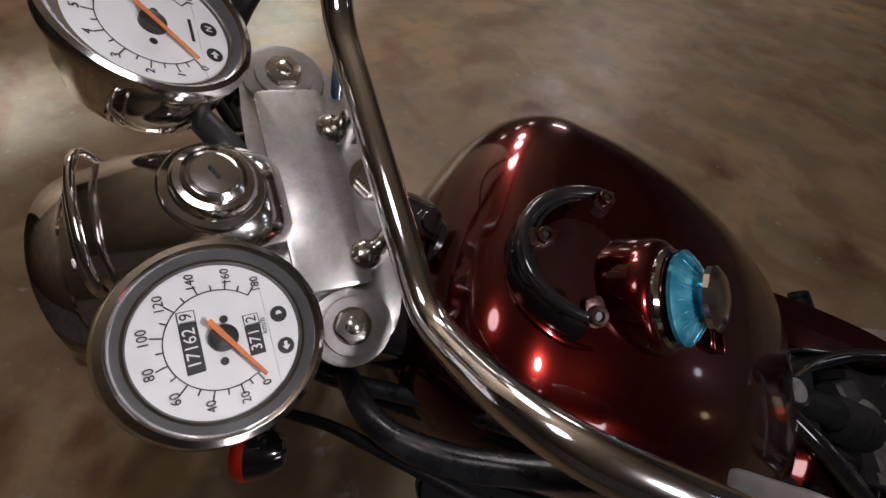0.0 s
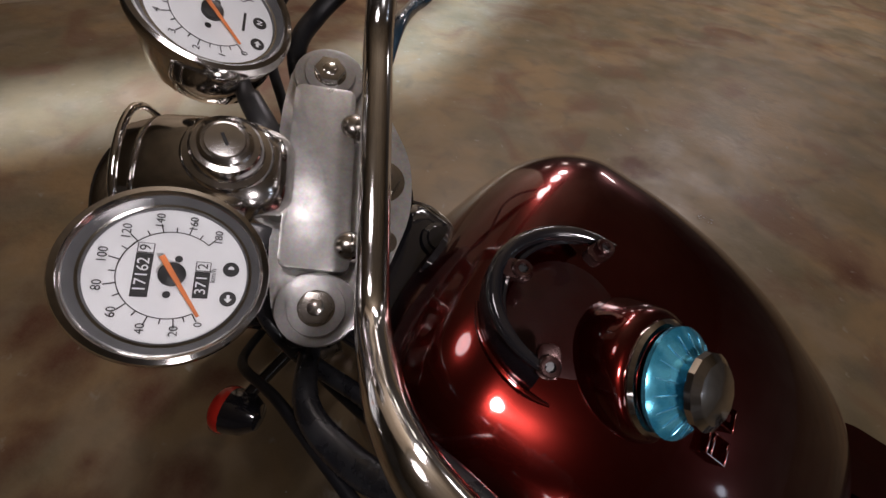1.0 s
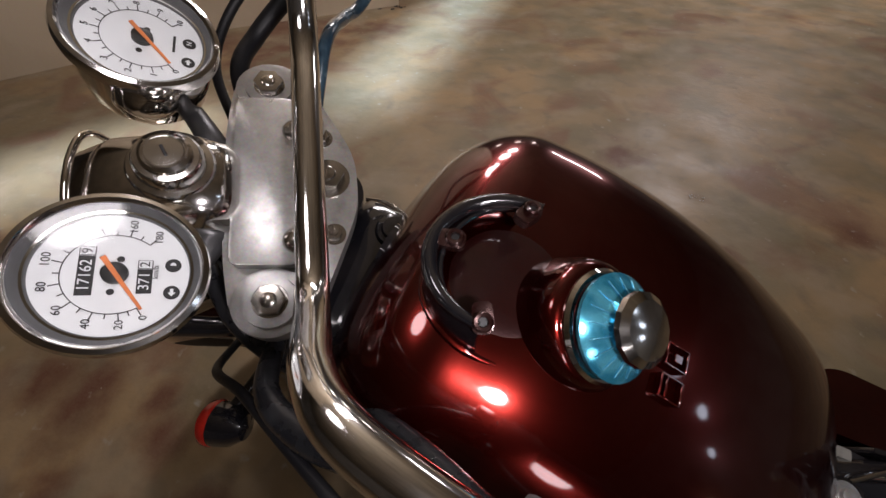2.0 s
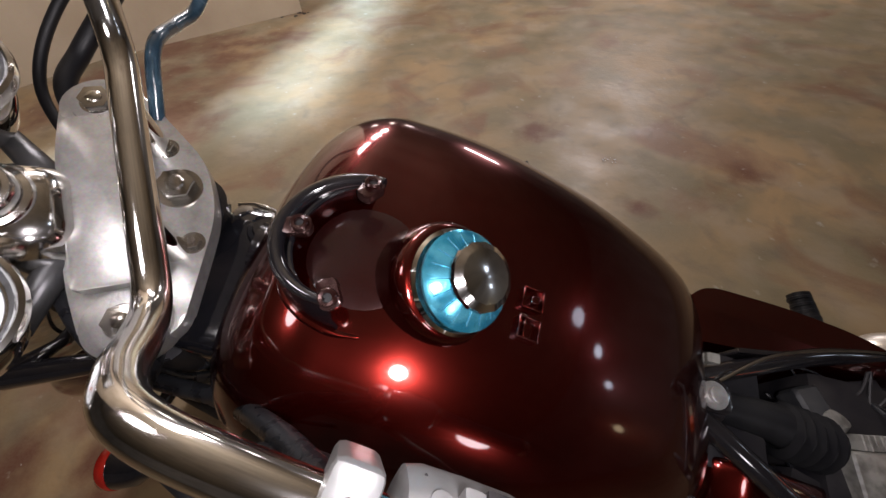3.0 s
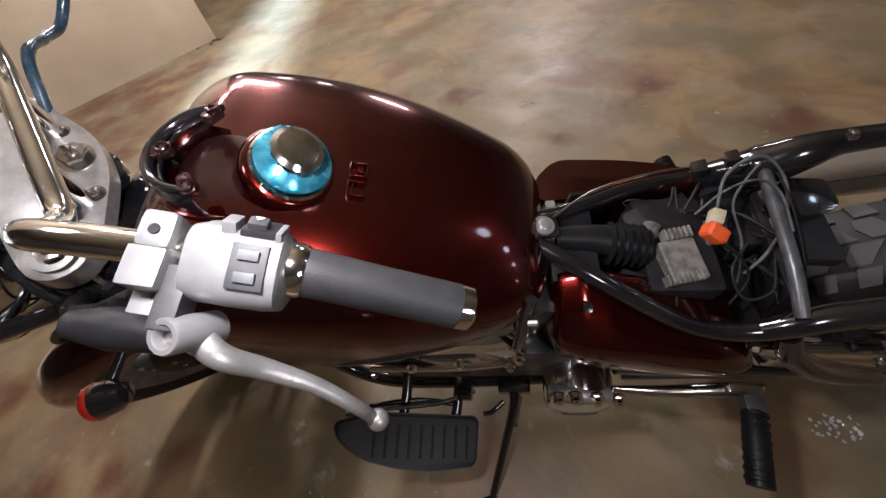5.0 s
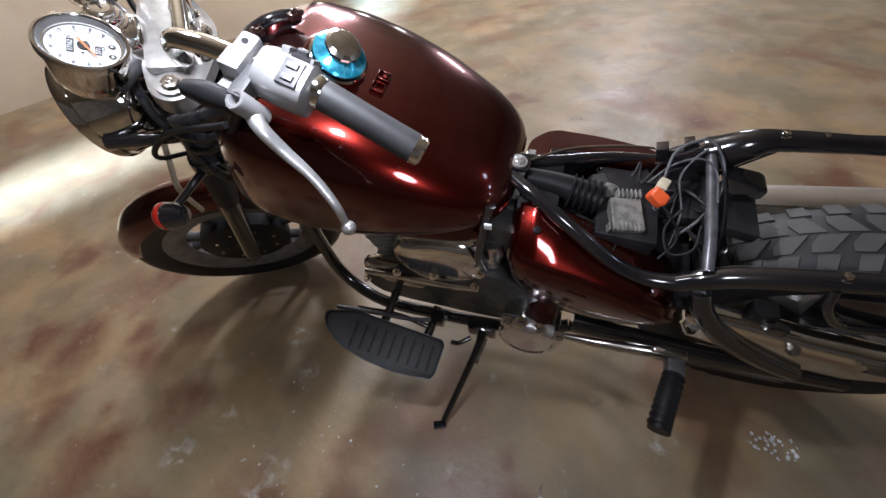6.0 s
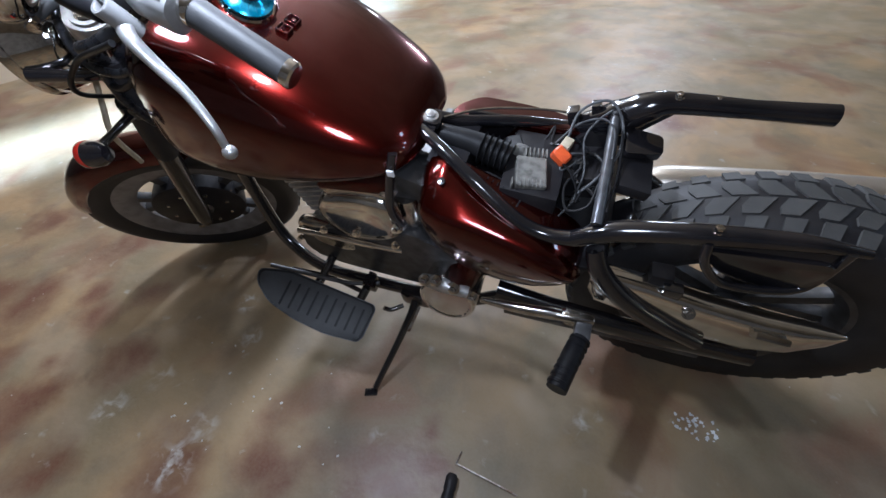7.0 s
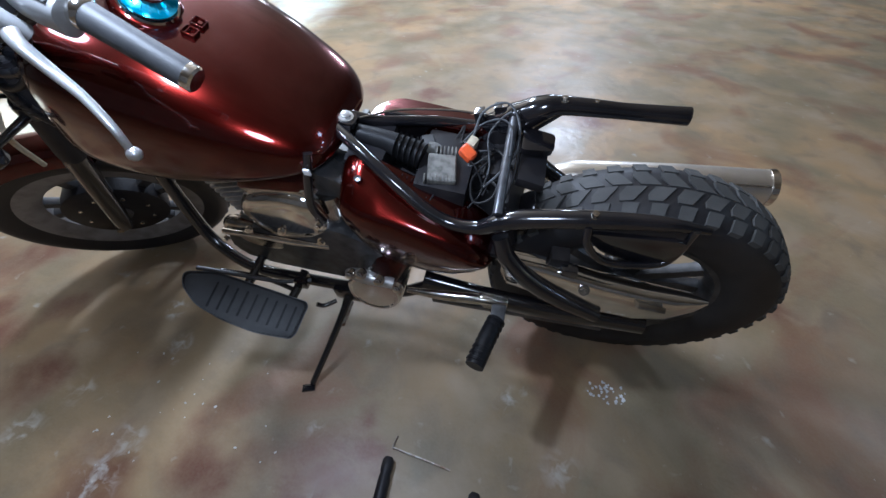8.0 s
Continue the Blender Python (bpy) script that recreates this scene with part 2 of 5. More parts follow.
def glass_material(name, tint, gloss=0.02):
    m = bpy.data.materials.new(name)
    m.use_nodes = True
    nodes, links = m.node_tree.nodes, m.node_tree.links
    nodes.remove(nodes["Principled BSDF"])
    clear, shine, edge, both = (nodes.new("ShaderNode" + k) for k in ("BsdfTransparent", "BsdfGlossy", "LayerWeight", "MixShader"))
    clear.inputs[0].default_value = (*tint, 1)
    shine.inputs["Roughness"].default_value = gloss
    edge.inputs[0].default_value = 0.5
    power, span = nodes.new("ShaderNodeMath"), nodes.new("ShaderNodeMapRange")
    power.operation = "POWER"
    power.inputs[1].default_value = 5.0
    span.inputs["To Min"].default_value, span.inputs["To Max"].default_value = 0.035, 0.9
    links.new(edge.outputs["Facing"], power.inputs[0])
    links.new(power.outputs[0], span.inputs["Value"])
    links.new(span.outputs["Result"], both.inputs[0])
    links.new(clear.outputs[0], both.inputs[1])
    links.new(shine.outputs[0], both.inputs[2])
    links.new(both.outputs[0], nodes["Material Output"].inputs[0])
    return m


GREYSTEEL = material("grey_steel", (0.13, 0.135, 0.145), 0.35, 0.5, (0.07, 0.07, 0.075), 50, bump=0.1)
FLOOR, GLASS = floor_material(), glass_material("gauge_glass", (0.96, 0.97, 0.97), 0.09)


# ---- mesh helpers ----
def unit(v):
    return Vector(v).normalized()


def axes(origin, z, x=(1, 0, 0)):
    """A pose with its z along z and its x as near to x as can be."""
    z = unit(z)
    y = z.cross(Vector(x)).normalized()
    x = y.cross(z)
    m = Matrix((x, y, z)).transposed().to_4x4()
    m.translation = origin
    return m


def part(name, bm, mat, parent=None, label="", sharp=38):
    bmesh.ops.recalc_face_normals(bm, faces=bm.faces)
    me = bpy.data.meshes.new(name)
    bm.to_mesh(me)
    bm.free()
    me.materials.append(mat)
    me.shade_smooth()
    me.set_sharp_from_angle(angle=radians(sharp))
    ob = new(name, me)
    if parent is not None:
        ob.parent = parent
    if label:
        ob["label"] = label
    return ob


def ring_faces(bm, a, b):
    n = len(a)
    for i in range(n):
        bm.faces.new((a[i], a[(i + 1) % n], b[(i + 1) % n], b[i]))


def loft(rings, caps=True, closed=False, bm=None):
    """Skin through rings of equal count."""
    bm = bm or bmesh.new()
    made = [[bm.verts.new(p) for p in ring] for ring in rings]
    for a, b in zip(made, made[1:]):
        ring_faces(bm, a, b)
    if closed:
        ring_faces(bm, made[-1], made[0])
    elif caps:
        bm.faces.new(made[0])
        bm.faces.new(made[-1])
    return bm


def lathe(profile, m=Matrix(), seg=40, bm=None, start=0.0, sweep=360.0, shut=True):
    """Turn a profile of (radius, height) round the pose's z; a full turn closes, with caps where the radius does not vanish."""
    bm = bm or bmesh.new()
    full = sweep >= 360
    steps = seg if full else seg + 1
    rings = []
    for r, h in profile:
        ring = []
        for i in range(steps):
            a = radians(start) + radians(sweep) * i / seg
            ring.append(bm.verts.new(m @ Vector((max(r, 1e-5) * math.cos(a), max(r, 1e-5) * math.sin(a), h))))
        rings.append(ring)
    for a, b in zip(rings, rings[1:]):
        for i in range(seg if full else seg):
            j = (i + 1) % steps
            bm.faces.new((a[i], a[j], b[j], b[i]))
    if full:
        bm.faces.new(rings[0])
        if shut:
            bm.faces.new(rings[-1])
    return bm


def hoop(profile, m=Matrix(), seg=64, bm=None, start=0.0, sweep=360.0):
    """Turn a closed profile of (radius, height) round the pose's z."""
    bm = bm or bmesh.new()
    full = sweep >= 360
    n = seg if full else seg + 1
    rings = []
    for i in range(n):
        a = radians(start) + radians(sweep) * i / seg
        rings.append([bm.verts.new(m @ Vector((r * math.cos(a), r * math.sin(a), h))) for r, h in profile])
    for a, b in zip(rings, rings[1:]):
        ring_faces(bm, a, b)
    if full:
        ring_faces(bm, rings[-1], rings[0])
    else:
        bm.faces.new(rings[0])
        bm.faces.new(rings[-1])
    return bm


def spline(points, steps=8):
    """A smooth line through the points."""
    p = [Vector(q) for q in points]
    p = [2 * p[0] - p[1]] + p + [2 * p[-1] - p[-2]]
    out = []
    for a, b, c, d in zip(p, p[1:], p[2:], p[3:]):
        for i in range(steps):
            t = i / steps
            out.append(0.5 * (2 * b + (c - a) * t + (2 * a - 5 * b + 4 * c - d) * t * t + (3 * b - a - 3 * c + d) * t ** 3))
    return out + [p[-2]]


def tube(points, radius, seg=14, steps=8, bm=None, flat=1.0):
    """A bent tube; radius may be a list over the given points."""
    line = spline(points, steps) if steps else [Vector(p) for p in points]
    if isinstance(radius, (list, tuple)):
        radii = [float(r) for r in np.interp(np.linspace(0, len(radius) - 1, len(line)), range(len(radius)), radius)]
    else:
        radii = [radius] * len(line)
    up = Vector((0.13, 0.21, 0.97))
    rings = []
    for i, p in enumerate(line):
        d = (line[min(i + 1, len(line) - 1)] - line[max(i - 1, 0)]).normalized()
        side = d.cross(up).normalized()
        up = side.cross(d)
        rings.append([p + radii[i] * (math.cos(a) * side + flat * math.sin(a) * up) for a in np.linspace(0, 2 * math.pi, seg, endpoint=False)])
    return loft(rings, bm=bm)


def block(size, m=Matrix(), bevel=0.003, bm=None, seg=2):
    """A box with rounded edges, centred on the pose."""
    b = bmesh.new()
    bmesh.ops.create_cube(b, size=1.0)
    for v in b.verts:
        v.co = Vector((v.co.x * size[0], v.co.y * size[1], v.co.z * size[2]))
    if bevel:
        bmesh.ops.bevel(b, geom=b.edges[:], offset=bevel, segments=seg, affect="EDGES", profile=0.7)
    return into(b, m, bm)


def into(b, m, bm=None):
    b.transform(m)
    if bm is None:
        return b
    me = bpy.data.meshes.new("tmp")
    b.to_mesh(me)
    b.free()
    bm.from_mesh(me)
    bpy.data.meshes.remove(me)
    return bm


def slab(outline, low, high, m=Matrix(), bevel=0.002, bm=None, seg=2):
    """A plate of the given outline between two heights of the pose's z, its rims rounded."""
    b = bmesh.new()
    a = [b.verts.new((x, y, low)) for x, y in outline]
    c = [b.verts.new((x, y, high)) for x, y in outline]
    b.faces.new(a)
    b.faces.new(c)
    ring_faces(b, a, c)
    if bevel:
        rim = [e for e in b.edges if abs(e.verts[0].co.z - e.verts[1].co.z) < 1e-6]
        bmesh.ops.bevel(b, geom=rim, offset=bevel, segments=seg, affect="EDGES", profile=0.7)
    return into(b, m, bm)


def round_outline(points, radius=0.006, n=4):
    """The outline with its corners rounded."""
    out, p = [], [Vector(q) for q in points]
    for i, c in enumerate(p):
        a, b = p[i - 1] - c, p[(i + 1) % len(p)] - c
        r = min(radius, a.length * 0.45, b.length * 0.45)
        a, b = c + a.normalized() * r, c + b.normalized() * r
        for t in (k / n for k in range(n + 1)):
            q = (1 - t) ** 2 * a + 2 * t * (1 - t) * c + t * t * b
            out.append((q.x, q.y))
    return out


def hexbolt(m, r, h, washer=1.35, bm=None):
    """A hexagon head on a washer."""
    bm = lathe([(0, 0), (r * washer, 0), (r * washer, h * 0.22), (0, h * 0.22)], m, 24, bm)
    six = [(r * math.cos(a), r * math.sin(a)) for a in np.linspace(0, 2 * math.pi, 6, endpoint=False)]
    slab(six, h * 0.22, h, m, h * 0.12, bm)
    return lathe([(0, h), (r * 0.5, h), (r * 0.42, h * 1.1), (0, h * 1.12)], m, 16, bm)


def lettering(name, body, size, m, mat, parent, thick=0.0002):
    """Flat letters with Blender's own font, centred on the pose."""
    c = bpy.data.curves.new(name, "FONT")
    c.body, c.size, c.align_x, c.align_y, c.extrude, c.resolution_u = body, size, "CENTER", "CENTER", thick, 3
    tmp = new(name + "_curve", c)
    me = bpy.data.meshes.new_from_object(tmp)
    bpy.data.objects.remove(tmp)
    bpy.data.curves.remove(c)
    me.transform(m)
    me.materials.clear()
    me.materials.append(mat)
    ob = new(name, me)
    ob.parent = parent
    return ob


# ---- the room ----
def wall_block(name, corners, height, mat, label=""):
    bm = bmesh.new()
    a = [bm.verts.new((x, y, 0)) for x, y in corners]
    b = [bm.verts.new((x, y, height)) for x, y in corners]
    bm.faces.new(a)
    bm.faces.new(b)
    ring_faces(bm, a, b)
    return tagged(part(name, bm, mat), label, "wall", kind="structure")


bm = block((16, 16, 0.2), pose(0, 1.5, -0.1), 0)
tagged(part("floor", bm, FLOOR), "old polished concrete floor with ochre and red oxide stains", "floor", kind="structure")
# unseen ceiling, its tan set by what the chrome should reflect
bm = block((16.4, 16.4, 0.2), pose(0, 1.5, 4.3), 0)
tagged(part("ceiling", bm, CEILING), "plain unseen tan ceiling added over the parking floor", "ceiling", kind="structure")
wall_block("wall_white", [(-2.3, 3.08), (-2.52, 3.24), (-4.2, 1.5), (-4.2, 0.15), (-3.95, 0.15), (-3.55, 1.1), (-3.3, 1.82)], 4.2, WALLPAINT, "white painted wall with a scuffed foot on the concrete floor")
# unseen outer walls added to close the room and bounce its light
for n, (x0, y0, x1, y1) in enumerate(((-8.2, -6.7, -8, 9.7), (8, -6.7, 8.2, 9.7), (-8.2, 9.5, 8.2, 9.7), (-8.2, -6.7, 8.2, -6.5))):
    wall_block("wall_%s" % ("west", "east", "north", "south")[n], [(x0, y0), (x1, y0), (x1, y1), (x0, y1)], 4.2, OUTER, "plain unseen wall added to close the room")

# ---- the motorcycle, leaning on its side stand; its own axes: x to the rear, y to its right, z up ----
bike = new("motorcycle")
bike.matrix_world = pose(0, 0, 0, 12.476)
tagged(bike, "dark candy red cruiser motorcycle without seat, leaning on its side stand", "motorcycle")

# steering head axes: rearward, rightward, upward along the stem
SM, SY = Vector((-0.2815, -0.021, 0.908)), unit((-0.524, 0.808, 0.269))
SZ = unit((0.363, -0.073, 0.927))
SX = SY.cross(SZ).normalized()
SZ = SX.cross(SY).normalized()


def S(x, y, z):
    return SM + SX * x + SY * y + SZ * z


def SP(x, y, z, tilt=0.0, spin=0.0):
    """A pose on the steering head, tipped back towards the rider by tilt."""
    m = Matrix((SX, SY, SZ)).transposed().to_4x4()
    m.translation = S(x, y, z)
    return m @ pose(0, 0, 0, 0, tilt, spin)


# -- fuel tank --
from mathutils.bvhtree import BVHTree

TX = (-0.235, -0.215, -0.185, -0.14, -0.09, -0.03, 0.04, 0.11, 0.17, 0.215, 0.24, 0.252)
TTOP = (0.806, 0.857, 0.879, 0.883, 0.8735, 0.8605, 0.8365, 0.803, 0.762, 0.725, 0.695, 0.67)
TBOT = (0.72, 0.672, 0.645, 0.625, 0.612, 0.605, 0.608, 0.615, 0.625, 0.635, 0.645, 0.655)
TWID = (0.064, 0.123, 0.158, 0.178, 0.185, 0.187, 0.183, 0.17, 0.151, 0.127, 0.098, 0.063)
TSQUARE = (0.7, 0.58, 0.53, 0.51, 0.53, 0.58, 0.63, 0.68, 0.72, 0.75, 0.78, 0.8)
TLEAN = (0.4, 0.4, 0.38, 0.32, 0.24, 0.16, 0.08, 0.0, -0.05, -0.08, -0.08, -0.08)


def tank_rings():
    """Egg-shaped rings; the foremost ones lean back along the steering head."""
    rings = []
    for k in range(57):
        u = k / 56 * (len(TX) - 1)
        x = smooth_value(TX, u)
        top, bot, wid, lean, square = (smooth_value(v, u) for v in (TTOP, TBOT, TWID, TLEAN, TSQUARE))
        mid = bot + (top - bot) * 0.36
        ring = []
        for a in np.linspace(0, 2 * math.pi, 72, endpoint=False):
            s, c = math.sin(a), math.cos(a)
            y = 0.012 + (wid + 0.004) * math.copysign(abs(s) ** square, s)
            z = mid + (top - mid) * abs(c) ** square if c > 0 else mid - (mid - bot) * abs(c) ** 0.7
            ring.append((float(x) + lean * (z - 0.77), y, z))
        rings.append(ring)
    return rings


def smooth_value(values, u):
    """The value at u of a smooth line through evenly spaced values."""
    i = min(int(u), len(values) - 2)
    t = u - i
    a, b, c, d = (values[min(max(j, 0), len(values) - 1)] for j in (i - 1, i, i + 1, i + 2))
    return 0.5 * (2 * b + (c - a) * t + (2 * a - 5 * b + 4 * c - d) * t * t + (3 * b - a - 3 * c + d) * t ** 3)


tank_mesh = loft(tank_rings())
bmesh.ops.recalc_face_normals(tank_mesh, faces=tank_mesh.faces)
tank_mesh.normal_update()
tank_skin = BVHTree.FromBMesh(tank_mesh)


def on_tank(x, y, up=0.0):
    """The place on the tank's crown over x, y, raised by up, and its normal."""
    p, n, _, _ = tank_skin.ray_cast(Vector((x, y, 1.2)), Vector((0, 0, -1)))
    n = n if n.z > 0 else -n
    return p + n * up, n


tank = part("fuel_tank", tank_mesh, RED, bike, "dark candy red teardrop fuel tank", sharp=60)

# filler neck and the blue screw-in stopper
cap_up = unit((0.66, -0.1, 0.745))
cap_foot = Vector((0.0105, -0.0135, 0.877)) - cap_up * 0.016
cm = axes(cap_foot, cap_up)
part("filler_neck", lathe([(0.043, -0.02), (0.043, -0.002), (0.041, 0.004), (0.036, 0.006), (0.035, 0.009), (0.0, 0.009)], cm, 48), RED, tank)
part("neck_collar", hoop([(0.034, -0.06), (0.054, -0.06), (0.0515, -0.03), (0.05, -0.012), (0.0485, -0.004), (0.0455, 0.0015), (0.041, 0.004), (0.036, 0.004)], cm, 64), RED, tank, "raised dark red collar round the filler", sharp=60)
part("neck_ring", hoop([(0.031, 0.001), (0.0405, 0.001), (0.0408, 0.006), (0.0385, 0.0085), (0.031, 0.0085)], cm, 48), CHROME, tank, "chrome ring round the filler")
stopper = part("stopper", lathe([(0.03, 0.012), (0.037, 0.013), (0.0375, 0.016), (0.035, 0.018), (0.026, 0.0225), (0.018, 0.0262), (0.0145, 0.028), (0.0145, 0.031), (0, 0.031)], cm, 44), BLUE, tank, "bright blue anodised filler stopper")
ribs = bmesh.new()
for k in range(18):
    a = math.tau * k / 18
    block((0.015, 0.0006, 0.0008), cm @ pose(0, 0, 0, 0, 0, math.degrees(a)) @ pose(0.027, 0, 0.0226, 0, 28, 0), 0.0003, ribs, 1)
part("rib", ribs, PALEBLUE, stopper)
part("knob", lathe([(0.012, 0.027), (0.021, 0.029), (0.0252, 0.0318), (0.0248, 0.0355), (0.0195, 0.0388), (0.01, 0.0405), (0, 0.041)], cm, 14), POLISH, stopper, "faceted mirror-bright knob", sharp=16)

# bracket of the missing console on the crown: a black bow and three screw pads
bow = []
for k in range(15):
    a = radians(84 + 186 * k / 14)
    bow.append(Vector((-0.071 + 0.057 * math.cos(a), -0.01 + 0.051 * math.sin(a), 0.9055 + 0.0025 * math.sin(math.pi * k / 14))))
bracket = part("console_bracket", tube(bow, [0.0035, 0.0055, 0.0058, 0.006, 0.0058, 0.0052, 0.0035], 12, 2, flat=1.1), BLACK, tank, "black bow of a removed tank console")
part("inner_lip", tube([p + Vector((0.0085 * math.cos(0.2 * k - 1.0), 0, -0.006)) for k, p in enumerate(bow[2:-2])], 0.0024, 8, 2), BLACK, bracket)
skirt = bmesh.new()
rings = []
for k, p in enumerate(spline(bow[1:], 3)):
    out = Vector((p.x + 0.071, p.y + 0.01, 0)).normalized()
    foot = on_tank(p.x + out.x * 0.009, p.y + out.y * 0.009, -0.003)[0]
    foot.z = max(foot.z, p.z - 0.018 - 0.0016 * k)
    rings.append([skirt.verts.new(q) for q in (p + out * 0.002, p.lerp(foot, 0.5) + out * 0.004, foot, foot - out * 0.003, p.lerp(foot, 0.5) + out * 0.001, p - out * 0.002)])
for a, b in zip(rings, rings[1:]):
    ring_faces(skirt, a, b)
skirt.faces.new(rings[0])
skirt.faces.new(rings[-1])
part("skirt", skirt, BLACK, bracket, "black upright wall of the bow")
flange = []
for k in range(8):
    a = radians(205 + 78 * k / 7)
    flange.append(on_tank(-0.071 + 0.067 * math.cos(a), -0.008 + 0.064 * math.sin(a), 0.001)[0])
part("flange", tube(flange, [0.001, 0.0034, 0.004, 0.0038, 0.001], 10, 3, flat=0.7), RED, bracket)
for x, y, z, spin in ((-0.113, -0.01, 0.908, 20), (-0.07, -0.058, 0.9055, -65), (-0.072, 0.034, 0.907, 70)):
    pm = axes((x, y, z), (0.2, 0.3 * y / 0.05, 1)) @ pose(0, 0, 0, 0, 0, spin)
    pad = part("screw_tab", slab(round_outline([(-0.013, -0.0065), (0.006, -0.0075), (0.009, 0.0), (0.006, 0.0075), (-0.013, 0.0065)], 0.004), -0.006, 0.002, pm, 0.0012), TAB, bracket, "scuffed red screw tab")
    part("screw_boss", hoop([(0.0028, 0.001), (0.0068, 0.001), (0.0066, 0.0055), (0.0055, 0.0065), (0.0034, 0.006)], pm, 20), TAB, pad)
    part("screw_hole", lathe([(0, 0.0032), (0.003, 0.0032), (0.003, 0.0036), (0, 0.0036)], pm, 14), INK, pad)
patch = bmesh.new()
rings = []
for f in (0.02, 0.2, 0.4, 0.6, 0.75, 0.85, 0.92, 0.97, 1.0):
    rings.append([patch.verts.new(on_tank(-0.072 + 0.047 * f * math.cos(t), -0.01 + 0.046 * f * math.sin(t), 0.0009 - 0.0014 * f ** 6)[0]) for t in np.linspace(0, math.tau, 48, endpoint=False)])
for a, b in zip(rings, rings[1:]):
    ring_faces(patch, a, b)
patch.faces.new(rings[0])
part("console_base", patch, PRIMER, bracket, "dark dusty bare patch inside the bow", sharp=60)
# clip behind the filler
for k, y in enumerate((0.0, -0.025)):
    cl = axes(on_tank(0.058, y, 0.002)[0], on_tank(0.058, y)[1], (0, 1, 0))
    clip = bmesh.new()
    for w, h, x, yy in ((0.018, 0.0018, 0, 0.009), (0.018, 0.0018, 0, -0.009), (0.0018, 0.018, 0.0085, 0), (0.0018, 0.018, -0.0085, 0)):
        block((w, h, 0.009), cl @ pose(x, yy, 0), 0.0006, clip, 1)
    block((0.007, 0.007, 0.007) if k == 0 else (0.016, 0.0018, 0.008), cl @ pose(0, -0.002 + 0.006 * k, 0), 0.0006, clip, 1)
    part("clip", clip, RED, tank)
part("rear_mount", slab(round_outline([(-0.03, -0.018), (0.018, -0.016), (0.018, 0.016), (-0.03, 0.018)], 0.01), -0.012, 0.0, axes((0.262, 0.0, 0.682), (0.25, 0, 1)), 0.002), BLACK, tank)
part("mount_bolt", lathe([(0.0, 0.0), (0.0145, 0.0), (0.0142, 0.003), (0.0085, 0.0035), (0.0082, 0.007), (0.0065, 0.008), (0.0, 0.008)], axes((0.26, 0.0, 0.682), (0.25, 0, 1)), 28), ALLOY, tank, "worn zinc mounting bolt")

# -- steering: yokes, fork, handlebar --
yoke_outline = round_outline([(-0.03, -0.118), (0.03, -0.12), (0.056, -0.06), (0.072, -0.02), (0.072, 0.03), (0.05, 0.075), (0.028, 0.12), (-0.03, 0.12), (-0.038, 0.06), (-0.038, -0.06)], 0.02, 5)
yoke = part("top_yoke", slab(yoke_outline, -0.03, -0.008, SP(0, 0, 0), 0.003), PLATE, bike, "dull cast alloy top yoke")
plate = part("cover_plate", slab(round_outline([(-0.029, -0.07), (0.022, -0.074), (0.022, 0.082), (-0.026, 0.083)], 0.006), -0.006, 0.006, SP(0, 0, 0), 0.002), PLATE, yoke, "scratched flat alloy plate")
for y in (-0.1, 0.1):
    lug = part("fork_lug", slab([(0.03 * math.cos(a), 0.028 * math.sin(a)) for a in np.linspace(0, math.tau, 28, endpoint=False)], -0.03, -0.002, SP(0, y, 0), 0.003), ALLOY, yoke)
    part("washer", hoop([(0.012, 0.0), (0.021, 0.0), (0.0205, 0.004), (0.0135, 0.0045)], SP(0, y, -0.002), 36), ALLOY, lug, "pale washer")
    part("fork_cap", hexbolt(SP(0, y, 0.0), 0.0125, 0.008, 1.25), WORN_CHROME, lug, "worn chrome hexagon fork cap")
part("stem_nut", hexbolt(SP(0.047, 0.008, -0.009), 0.0145, 0.012, 1.3), WORN_CHROME, yoke, "chrome steering stem nut")
for x, y in ((0.05, -0.045), (0.043, 0.05)):
    part("yoke_bolt", hexbolt(SP(x, y, -0.009), 0.0065, 0.006, 1.5), WORN_CHROME, yoke)
for y in (-0.048, 0.052):
    part("riser", lathe([(0.0105, -0.008), (0.0095, 0.03), (0.0095, 0.048), (0.0, 0.048)], SP(0.0368, y, 0), 20), CHROME, yoke, "chrome handlebar riser")
for x, y in ((0.0255, -0.053), (0.0265, 0.049)):
    part("plate_screw", lathe([(0, 0.0), (0.0125, 0.0), (0.0122, 0.005), (0.0095, 0.009), (0.005, 0.011), (0, 0.0115)], SP(x - 0.004, y, 0), 20), WORN_CHROME, plate)

wheel_turn = Matrix.Rotation(0.5823, 4, Vector((0.5, 0, 0.866)))
FW = Matrix.Translation((-0.583, -0.016, 0.277)) @ wheel_turn.to_3x3().to_4x4()
for y in (-1, 1):
    top, foot = S(0, 0.1 * y, -0.02), FW @ Vector((0.015, 0.085 * y, 0.0))
    leg = part("fork_leg", tube([top, top.lerp(foot, 0.5)], 0.0165, 18, 0), CHROME, bike, "chrome fork tube with a grey slider")
    part("slider", tube([top.lerp(foot, 0.46), top.lerp(foot, 0.5), top.lerp(foot, 0.9), foot], [0.022, 0.025, 0.0235, 0.018], 18, 4), BLACK, leg)
    part("shroud", tube([top.lerp(foot, 0.08), top.lerp(foot, 0.1), top.lerp(foot, 0.45), top.lerp(foot, 0.47)], [0.02, 0.027, 0.026, 0.02], 20, 4), MATT, leg)
low = slab(round_outline([(-0.035, -0.125), (0.03, -0.125), (0.07, -0.03), (0.07, 0.03), (0.03, 0.125), (-0.035, 0.125)], 0.02), -0.2, -0.17, SP(-0.01, 0, 0), 0.004)
